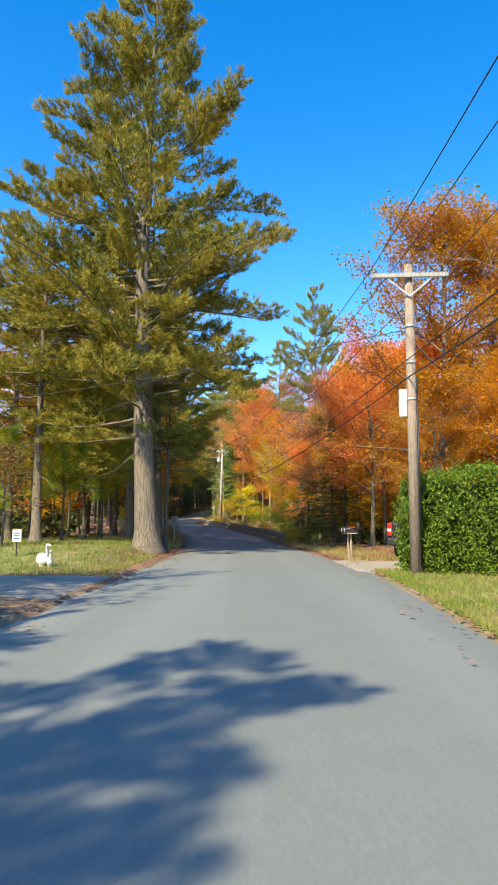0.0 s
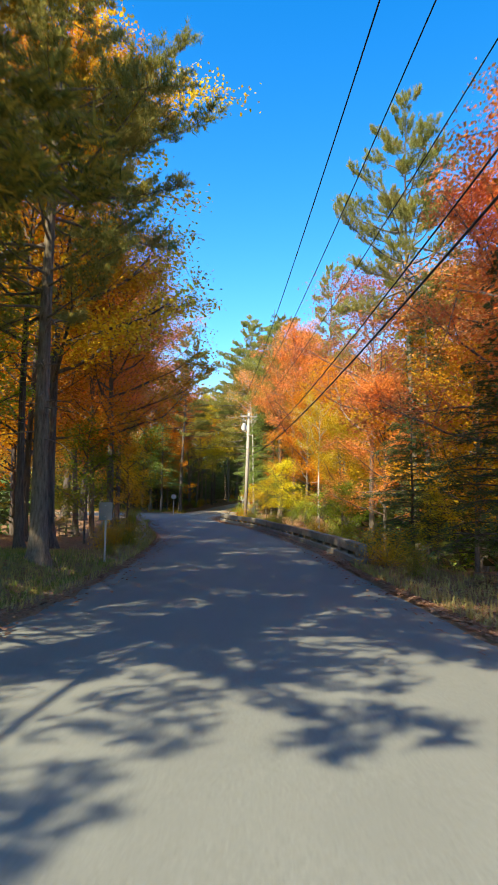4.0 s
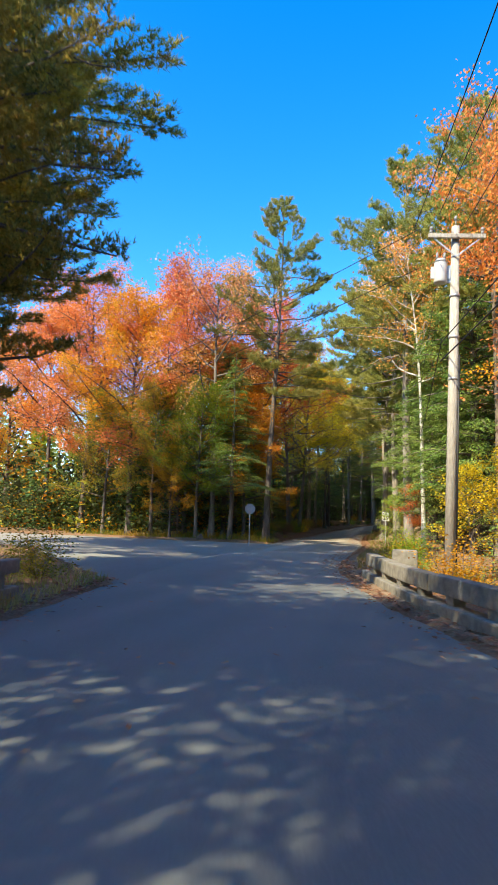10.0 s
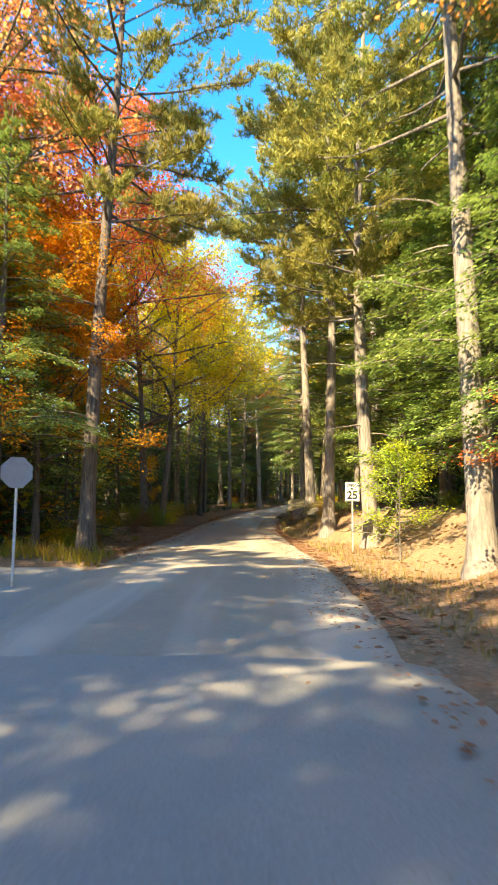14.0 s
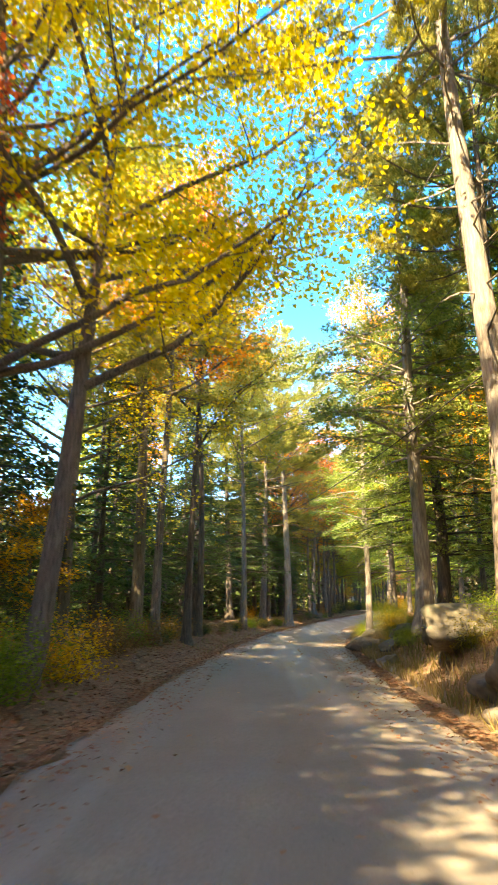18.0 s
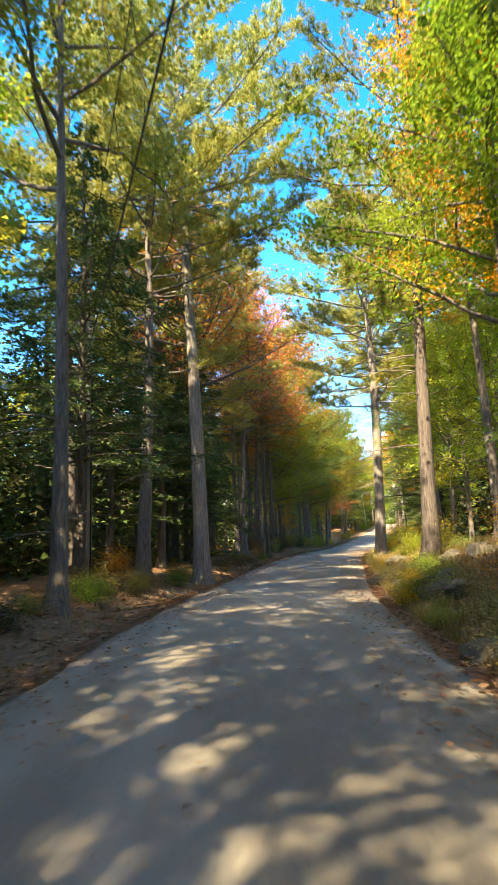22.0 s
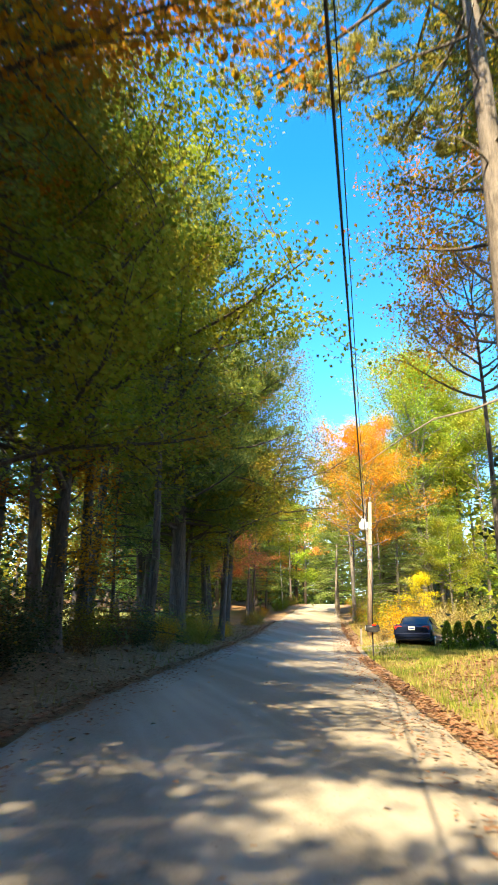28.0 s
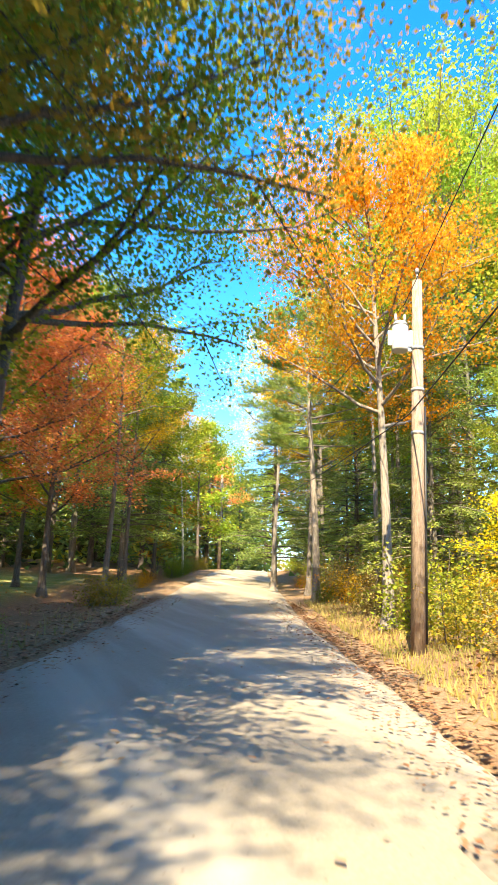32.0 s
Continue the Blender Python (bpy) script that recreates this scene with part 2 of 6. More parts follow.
def dirt_mat():
    m, nt, b = mat("packed_dirt")
    fine = noise_tex(nt, 28, 6, 0.75)
    mid = noise_tex(nt, 0.8, 5, 0.65)
    track = noise_tex(nt, 0.7, 3, 0.5, (1.5, 0.06, 1))
    c = ramp(nt, fine, [(0.25, (0.2, 0.173, 0.133)), (0.75, (0.36, 0.318, 0.25))])
    c = mix(nt, ramp(nt, mid, [(0.42, (0, 0, 0)), (0.7, (0.6, 0.6, 0.6))]), c, (0.225, 0.197, 0.16))
    c = mix(nt, ramp(nt, track, [(0.46, (0, 0, 0)), (0.64, (0.75, 0.75, 0.75))]), c, (0.4, 0.365, 0.305))
    fringe = noise_tex(nt, 0.35, 4, 0.6, (1.0, 0.12, 1))
    c = mix(nt, ramp(nt, fringe, [(0.5, (0, 0, 0)), (0.7, (0.55, 0.55, 0.55))]), c, (0.2, 0.165, 0.12))
    vor = node(nt, "ShaderNodeTexVoronoi", Scale=9.0)
    tc = nt.nodes.new("ShaderNodeTexCoord")
    nt.links.new(tc.outputs["Object"], vor.inputs["Vector"])
    c = mix(nt, ramp(nt, vor.outputs[0], [(0.05, (0.7, 0.7, 0.7)), (0.12, (0, 0, 0))]), c, (0.12, 0.09, 0.06))
    nt.links.new(c, b.inputs["Base Color"])
    b.inputs["Roughness"].default_value = 0.95
    bump(nt, b, fine, 0.5, 0.02)
    return m


def ground_mat():
    """Forest floor under leaves; the lawn mask turns it to grass, the verge mask to dry sandy soil."""
    m, nt, b = mat("forest_floor")
    fine = noise_tex(nt, 14, 6, 0.75)
    mid = noise_tex(nt, 1.2, 4, 0.6)
    litter = ramp(nt, fine, [(0.25, (0.08, 0.048, 0.028)), (0.5, (0.22, 0.12, 0.062)), (0.75, (0.42, 0.26, 0.14))])
    litter = mix(nt, ramp(nt, mid, [(0.45, (0, 0, 0)), (0.7, (0.6, 0.6, 0.6))]), litter, (0.11, 0.085, 0.035))
    grass = ramp(nt, fine, [(0.25, (0.07, 0.1, 0.02)), (0.6, (0.16, 0.2, 0.04)), (0.8, (0.3, 0.28, 0.1))])
    grass = mix(nt, ramp(nt, mid, [(0.45, (0, 0, 0)), (0.65, (0.7, 0.7, 0.7))]), grass, (0.33, 0.27, 0.13))
    verge = ramp(nt, fine, [(0.25, (0.19, 0.13, 0.075)), (0.6, (0.33, 0.245, 0.155)), (0.8, (0.44, 0.35, 0.235))])
    at = nt.nodes.new("ShaderNodeAttribute")
    at.attribute_name = "zone"
    sep = nt.nodes.new("ShaderNodeSeparateColor")
    nt.links.new(at.outputs["Color"], sep.inputs[0])
    c = mix(nt, sep.outputs[0], litter, grass)
    c = mix(nt, sep.outputs[1], c, verge)
    nt.links.new(c, b.inputs["Base Color"])
    b.inputs["Roughness"].default_value = 0.95
    bump(nt, b, fine, 0.8, 0.05)
    return m


M_ASPHALT, M_DIRT, M_GROUND = asphalt_mat(), dirt_mat(), ground_mat()
M_SAND = plain("driveway_gravel", (0.3, 0.265, 0.21), 0.95, 0, 0.25, 20, 0.4)
M_DRIVE = plain("driveway_soil", (0.21, 0.18, 0.14), 0.95, 0, 0.3, 14, 0.5, (0.13, 0.12, 0.07))
M_CONCRETE = plain("weathered_concrete", (0.21, 0.195, 0.165), 0.9, 0, 0.3, 7, 0.4, (0.1, 0.1, 0.06))
M_OLDWOOD = plain("grey_timber", (0.24, 0.21, 0.17), 0.9, 0, 0.3, 9, 0.4, (0.1, 0.09, 0.06))
M_ROCK = plain("granite", (0.14, 0.12, 0.092), 0.95, 0, 0.45, 5, 1.0, (0.08, 0.085, 0.035))
M_POLE = bark_mat("pole_wood", (0.2, 0.14, 0.1), (0.42, 0.33, 0.26), 5.0)
M_POLEGREY = bark_mat("pole_grey", (0.3, 0.28, 0.25), (0.5, 0.47, 0.42), 5.0)
M_STEEL = plain("galvanised", (0.5, 0.52, 0.54), 0.45, 0.6, 0.12, 10, 0.05)
M_WIRE = plain("cable_black", (0.02, 0.02, 0.022), 0.6, 0, 0.1, 5, 0)
M_WHITE = plain("white_enamel", (0.78, 0.79, 0.78), 0.4, 0, 0.05, 6, 0.03)
M_CAN = plain("grey_enamel", (0.5, 0.52, 0.53), 0.45, 0, 0.06, 6, 0.03)
M_BLACK = plain("black_plastic", (0.015, 0.015, 0.017), 0.5, 0, 0.2, 12, 0.05)
M_TYRE = plain("tyre_rubber", (0.02, 0.02, 0.02), 0.85, 0, 0.2, 30, 0.2)
M_TRUCK = plain("charcoal_paint", (0.035, 0.038, 0.045), 0.25, 0.3, 0.1, 4, 0.0, (0.06, 0.06, 0.06))
M_SEDAN = plain("navy_paint", (0.012, 0.02, 0.05), 0.2, 0.3, 0.1, 4, 0.0, (0.02, 0.03, 0.06))
M_RED = plain("tail_lens", (0.55, 0.02, 0.02), 0.25, 0, 0.1, 8, 0)
M_CHROME = plain("chrome", (0.6, 0.6, 0.62), 0.2, 1.0, 0.05, 8, 0)
M_GLASS = plain("dark_glass", (0.02, 0.025, 0.03), 0.08, 0, 0.1, 3, 0)
M_POST = plain("cedar_post", (0.33, 0.25, 0.17), 0.9, 0, 0.3, 9, 0.3)
M_INK = plain("black_print", (0.02, 0.02, 0.02), 0.5, 0, 0.1, 5, 0)
M_BLUE = plain("blue_print", (0.05, 0.09, 0.3), 0.5, 0, 0.1, 5, 0)
M_CERAMIC = plain("insulator", (0.25, 0.25, 0.26), 0.3, 0, 0.1, 5, 0)
M_STATUE = plain("white_stone", (0.62, 0.62, 0.6), 0.8, 0, 0.1, 9, 0.1)

# ---- the lie of the land ----
LINE = [(1.0, -60, 0.4), (0.4, -30, 0.2), (0, 0, 0), (0.3, 9.5, -0.11), (0.5, 16, -0.2), (0.2, 29.7, -0.43), (-0.4, 40.2, -0.64), (-1.44, 50.5, -0.57),
        (-3.09, 60.6, -0.52), (-5.77, 70.3, -0.3), (-7.83, 80, -0.19), (-8.96, 89.7, 0.03), (-9.68, 98.9, -0.01), (-9.9, 102, 0.01), (-10.56, 114.4, 0.37),
        (-10.69, 117.5, 0.44), (-10.77, 127, 0.69), (-10.32, 137, 1.05), (-9.43, 147.4, 1.39), (-7.88, 157.7, 1.91), (-6.4, 164.3, 2.2), (-3.75, 175, 2.8),
        (-3.12, 178.1, 2.96), (-0.38, 188.2, 3.47), (2.75, 197.9, 4.03), (6.25, 207.7, 4.5), (7.4, 211, 4.65), (11.3, 221, 5.4), (15.3, 231, 6.4),
        (19.5, 241, 7.6), (23.7, 251, 8.9), (27.3, 259, 10.0), (31.2, 267, 10.7), (36.5, 275, 10.9), (45, 286, 10.8), (88, 340, 10.5)]
LX, LY, LZ = (np.array(c, float) for c in zip(*LINE))
FINE = np.arange(-60, 341, 1.0)


def smooth(v):
    f = np.interp(FINE, LY, v)
    k = np.ones(7) / 7
    return np.convolve(np.pad(f, 3, mode="edge"), k, "valid")


FX, FZ = smooth(LX), smooth(LZ)


def line_x(y):
    return np.interp(y, FINE, FX)


def line_z(y):
    return np.interp(y, FINE, FZ)


def right_edge(y):
    return np.interp(y, [-60, 0, 20, 45, 60, 72, 80, 86, 95, 110, 130, 150, 175, 200, 220, 245, 262, 340], [2.4, 2.3, 3.0, 2.7, 2.9, 3.2, 2.3, 1.8, 2.0, 2.8, 2.3, 1.9, 2.3, 2.6, 3.0, 2.4, 1.9, 1.9])


def left_edge(y):
    return -np.interp(y, [-60, 0, 30, 60, 75, 90, 112, 125, 145, 170, 200, 215, 240, 262, 340], [3.6, 3.7, 3.5, 3.3, 3.4, 3.2, 2.8, 2.1, 2.5, 2.8, 3.0, 3.0, 2.6, 1.9, 1.9])


def step(v, a, b):
    t = np.clip((np.asarray(v, float) - a) / (b - a), 0, 1)
    return t * t * (3 - 2 * t)


def wob(x, y, s):
    """A rolling unevenness of about unit height."""
    return (np.sin(x * s * 1.3 + 1.7 * np.sin(y * s * 0.7)) + np.sin(y * s * 1.1 + 2.1 * np.sin(x * s * 0.6 + 1)) + np.sin((x + y) * s * 2.3 + np.sin(x * s * 3.1))) / 3


def side_axis(x):
    """The middle of the side road that leaves to the left at the fork."""
    return np.interp(-x, [8, 14, 20, 30, 60, 140], [92, 96.5, 100.3, 104.8, 113, 132])


def side_half(x):
    return np.interp(-x, [8, 14, 20, 30, 60], [14, 13.0, 9.5, 6.5, 4.0])


def land(x, y):
    """Height of the ground (not of the road) at a place."""
    x, y = np.asarray(x, float), np.asarray(y, float)
    off = x - line_x(y)
    z = line_z(y)
    r, l = off - right_edge(y), -off + left_edge(y)
    # banks along the lane
    bank_r = np.interp(y, [-60, 95, 104, 112, 122, 132, 140, 150, 158, 166, 176, 186, 196, 203, 230, 340], [0, 0, 0.5, 1.5, 1.1, 1.3, 1.2, 1.0, 1.1, 0.8, 0.9, 1.0, 0.9, 0.2, 0.3, 0.3])
    far = 2.0 * step(y, 102, 107) * (1 - step(y, 117, 121))
    z = z + bank_r * step(r - far, 0.3, 2.6) + 0.35 * step(y, 100, 112) * step(r, 4, 14)
    bank_l = np.interp(y, [-60, 112, 130, 175, 190, 215, 225, 340], [0, 0.1, 0.3, 0.4, 0.6, 0.4, -0.2, 0])
    z = z + bank_l * step(l, 0.4, 2.2)
    z = z + 0.42 * step(l, 0.6, 2.4) * step(y, 20, 25) * (1 - step(y, 42, 50))
    # the lawn rises a little, the brook bed falls away beside the bridge
    z = z + 0.25 * step(r, 0.5, 5) * step(-y, -24, -10)
    brook = step(y, 44, 52) * (1 - step(y, 80, 88))
    z = z - 1.9 * brook * step(r, 1.6, 5.5) - 1.3 * step(y, 56, 62) * (1 - step(y, 72, 78)) * step(l, 1.8, 5)
    near_side = np.clip(1 - np.abs(y - side_axis(x)) / (side_half(x) + 2.5), 0, 1) * (x < -9)
    rough = np.minimum(step(r, 0.2, 4) + step(l, 0.2, 4), 1) * (1 - step(near_side, 0, 0.25))
    lawn = lawn_mask(x, y)
    z = z + rough * (1 - 0.8 * lawn) * (0.16 * wob(x, y, 0.9) + 0.3 * wob(x + 9, y - 4, 0.23) * step(np.abs(off), 5, 14))
    return z


def lawn_mask(x, y):
    off = np.asarray(x, float) - line_x(y)
    a = step(off, 2.4, 3.4) * (1 - step(y, 18.2, 19.4)) * (1 - step(off, 14, 18))
    b = step(-off, 4.6, 5.6) * step(y, 17, 19) * (1 - step(y, 45, 48)) * (1 - step(-off, 20, 24))
    b2 = step(-off, 4.2, 5) * (1 - step(y, 10.5, 12)) * (1 - step(-off, 14, 16))
    c = step(off, 4.2, 5.5) * step(y, 201, 205) * (1 - step(y, 214, 216)) * (1 - step(off, 18, 20))
    d = step(-off, 7, 9) * step(y, 212, 217) * (1 - step(y, 245, 250)) * (1 - step(-off, 24, 26))
    return np.clip(a + b + b2 + c + d, 0, 1)


def mesh_from(name, verts, faces, material=None, flat=True):
    me = bpy.data.meshes.new(name)
    verts = np.asarray(verts, np.float32).reshape(-1, 3)
    faces = np.asarray(faces, np.int32)
    k = faces.shape[1]
    me.vertices.add(len(verts))
    me.vertices.foreach_set("co", verts.ravel())
    me.loops.add(faces.size)
    me.loops.foreach_set("vertex_index", faces.ravel())
    me.polygons.add(len(faces))
    me.polygons.foreach_set("loop_start", np.arange(0, faces.size, k, dtype=np.int32))
    me.polygons.foreach_set("use_smooth", np.full(len(faces), not flat))
    me.update(calc_edges=True)
    if material:
        me.materials.append(material)
    return me


def sheet(name, X, Y, Z, material, flat=False):
    """A grid of quads over 2D arrays of places."""
    n, m = X.shape
    idx = np.arange(n * m).reshape(n, m)
    faces = np.stack([idx[:-1, :-1], idx[:-1, 1:], idx[1:, 1:], idx[1:, :-1]], -1).reshape(-1, 4)
    return mesh_from(name, np.stack([X, Y, Z], -1).reshape(-1, 3), faces, material, flat)


def build_ground():
    ys = np.concatenate([[-1500, -400, -150], np.arange(-60, 300.1, 0.8), [330, 420, 700, 2500]])
    near = np.concatenate([np.linspace(0, 3, 7)[:-1], np.linspace(3, 9, 16)[:-1], np.linspace(9, 20, 12)[:-1], np.linspace(20, 60, 12)[:-1], [60, 100, 200, 600, 2500]])
    offs = np.concatenate([-near[:0:-1], near])
    Y, O = np.meshgrid(ys, offs, indexing="ij")
    X = line_x(Y) + O
    Z = land(X, Y)
    Z = Z + 5.0 * step(np.abs(O), 60, 300) * 1.5
    on_road = (O < right_edge(Y) + 0.1) & (O > left_edge(Y) - 0.1)
    Z = np.where(on_road, line_z(Y) - 0.12, Z)
    on_side = (np.abs(Y - side_axis(X)) < side_half(X) - 0.4) & (X < -9) & (X > -140)
    Z = np.where(on_side, np.minimum(Z, line_z(np.minimum(Y, 110)) - 0.12), Z)
    me = sheet("ground", X, Y, Z, M_GROUND)
    r, l = O - right_edge(Y), -O + left_edge(Y)
    edge = np.minimum(np.abs(r), np.abs(l))
    verge = 0.8 * (1 - step(edge, 0.5, 1.8)) * (0.6 + 0.4 * wob(X, Y, 1.5)) + 0.6 * step(Y, 105, 112) * (1 - step(Y, 116, 122)) * step(r, 0.5, 1.5) * (1 - step(r, 4, 6))
    col = np.stack([lawn_mask(X, Y), np.clip(verge, 0, 1) * np.ones_like(X), X * 0, X * 0 + 1], -1)
    attr = me.attributes.new("zone", "FLOAT_COLOR", "POINT")
    attr.data.foreach_set("color", col.astype(np.float32).ravel())
    return tagged(new("ground", me), "leaf-strewn forest floor with lawn patches", "ground", kind="structure")


def road_strip(name, y0, y1, material, label, lift=0.0, bumpy=0.01, sunk=0.0):
    ys = np.linspace(y0, y1, int((y1 - y0) / 0.7))
    u = np.linspace(0, 1, 15)
    Y, U = np.meshgrid(ys, u, indexing="ij")
    jag = 0.16 * wob(Y * 3, Y, 0.8) + 0.08 * wob(Y * 7, Y * 2, 1.3)
    L, Rr = left_edge(Y) - 0.1 + jag, right_edge(Y) + 0.1 - 0.1 * wob(Y, Y * 2 + 5, 0.9)
    O = L + (Rr - L) * U
    X = line_x(Y) + O
    yy = Y + 0.15 * wob(O * 2, O * 3, 1.0)
    Z = line_z(Y) + lift + 0.05 * (1 - (2 * U - 1) ** 2) - 0.06 * (np.abs(2 * U - 1) > 0.99) + bumpy * wob(X, Y, 1.7) - sunk * (1 - step(Y, y0 + 0.8, y0 + 2.6))
    return tagged(new(name, sheet(name, X, yy, Z, material)), label, "road", kind="structure")


build_ground()
road_strip("road_paved", -60, 99.6, M_ASPHALT, "worn pale grey asphalt road with sandy edges", 0.0)
road_strip("road_dirt", 98.9, 330, M_DIRT, "packed grey-tan dirt lane with tyre tracks", 0.0, 0.018, 0.09)
xs = np.concatenate([-np.arange(9.0, 30, 0.7), -np.arange(30, 141, 4.0)])
Xg, Ug = np.meshgrid(xs, np.linspace(-1, 1, 19), indexing="ij")
Yg = side_axis(Xg) + Ug * side_half(Xg) + 0.15 * wob(Xg * 2, Ug * 3, 1)
rim = line_x(Yg) + left_edge(Yg)
tuck = np.clip(1 + (Xg - rim - 0.4) / 0.8, 0, 1)
Xg = np.minimum(Xg, rim + 0.4)
Zg = line_z(np.minimum(Yg, 110)) - 0.012 - 0.07 * tuck - 0.05 * (np.abs(Ug) > 0.99)
tagged(new("road_side", sheet("road_side", Xg, Yg, Zg, M_ASPHALT)), "sun-flecked grey side road leaving the fork", "road", kind="structure")


def drive(name, x0, x1, yc0, yc1, half, label, material=None):
    u = np.concatenate([[0, 0.03, 0.06], np.linspace(0.1, 1, 12)])
    v = np.linspace(-1, 1, 16)
    U, V = np.meshgrid(u, v, indexing="ij")
    X = x0 + (x1 - x0) * U
    Y = yc0 + (yc1 - yc0) * U + V * (half + 1.2 * (1 - U) ** 3) + 0.12 * wob(U * 9, V * 4, 1.1)
    Z = land(X, Y) + 0.025 - 0.17 * (np.abs(V) > 0.95) - 0.14 * (U < 0.01)
    return tagged(new(name, sheet(name, X, Y, Z, material or M_SAND)), label, "driveway", kind="structure")


drive("driveway", 2.7, 16, 21.2, 26, 1.7, "pale gravel driveway mouth beside the lawn")
drive("driveway", -2.8, -30, 14.2, 17.5, 1.5, "pale gravel driveway with scattered leaves")
drive("driveway", 8.5, 26, 210.7, 222, 1.7, "dusty dirt driveway with patches of grass", M_DRIVE)

# ---- trees ----
def tube(pts, radii, k):
    """Rings round a line of points: vertices and quads."""
    pts = np.asarray(pts, float)
    d = np.gradient(pts, axis=0)
    d /= np.linalg.norm(d, axis=1)[:, None] + 1e-9
    ref = np.where(np.abs(d[:, 2:3]) > 0.9, [[1.0, 0, 0]], [[0, 0, 1.0]])
    a = np.cross(d, ref)
    a /= np.linalg.norm(a, axis=1)[:, None] + 1e-9
    b = np.cross(d, a)
    th = np.arange(k) * 2 * np.pi / k
    ring = pts[:, None] + np.asarray(radii)[:, None, None] * (np.cos(th)[None, :, None] * a[:, None] + np.sin(th)[None, :, None] * b[:, None])
    n = len(pts)
    idx = np.arange(n * k).reshape(n, k)
    nx = np.roll(idx, -1, 1)
    f = np.stack([idx[:-1], nx[:-1], nx[1:], idx[1:]], -1).reshape(-1, 4)
    return ring.reshape(-1, 3), f


def join(parts):
    vs, fs, o = [], [], 0
    for v, f in parts:
        vs.append(v)
        fs.append(f + o)
        o += len(v)
    return np.concatenate(vs), np.concatenate(fs)


def leaf_quads(rng, at, size, aspect=0.75, flat=0.4, along=None):
    """A pointed leaf-shaped quad at each place, turned by chance; flat: how level they lie; along: way of the long side."""
    n = len(at)
    nrm = rng.normal(size=(n, 3))
    nrm[:, 2] = np.abs(nrm[:, 2]) + flat * 2
    nrm /= np.linalg.norm(nrm, axis=1)[:, None]
    t = rng.normal(size=(n, 3)) if along is None else along + 0.35 * rng.normal(size=(n, 3))
    t -= nrm * np.sum(t * nrm, 1)[:, None]
    t /= np.linalg.norm(t, axis=1)[:, None] + 1e-9
    b = np.cross(nrm, t)
    s = (size * rng.uniform(0.65, 1.35, n))[:, None]
    c = at
    v = np.stack([c - t * s * 0.5, c + b * s * 0.5 * aspect - t * s * 0.05, c + t * s * 0.55 - nrm * s * 0.12, c - b * s * 0.5 * aspect - t * s * 0.05], 1)
    return v.reshape(-1, 3), np.arange(4 * n).reshape(n, 4)


def leaf_tris(rng, at, size, aspect=0.8, flat=0.4, along=None):
    """As leaf_quads, with one three-cornered leaf at each place."""
    v, f = leaf_quads(rng, at, size, aspect, flat, along)
    v = v.reshape(-1, 4, 3)[:, [1, 2, 3]].copy()
    v[:, [0, 2]] += (v[:, [0, 2]] - v[:, 1:2]) * 0.25
    return v.reshape(-1, 3), np.arange(3 * len(v)).reshape(-1, 3)


def limb(rng, start, way, length, r0, n=6, lift=0.15, wobble=0.1):
    pts = [np.array(start, float)]
    d = np.array(way, float)
    for _ in range(n):
        d = d + rng.normal(size=3) * wobble + np.array([0, 0, lift / n])
        d /= np.linalg.norm(d)
        pts.append(pts[-1] + d * length / n)
    return np.array(pts), np.linspace(r0, r0 * 0.25, n + 1)


def along_path(p, t):
    i = np.clip(np.asarray(t) * (len(p) - 1), 0, len(p) - 1.001)
    k = i.astype(int)
    return p[k] + (i - k)[:, None] * (p[k + 1] - p[k])


def root_flare(r, zs, amount=0.6):
    return r * (1 + amount * np.exp(-np.asarray(zs) / 0.35))


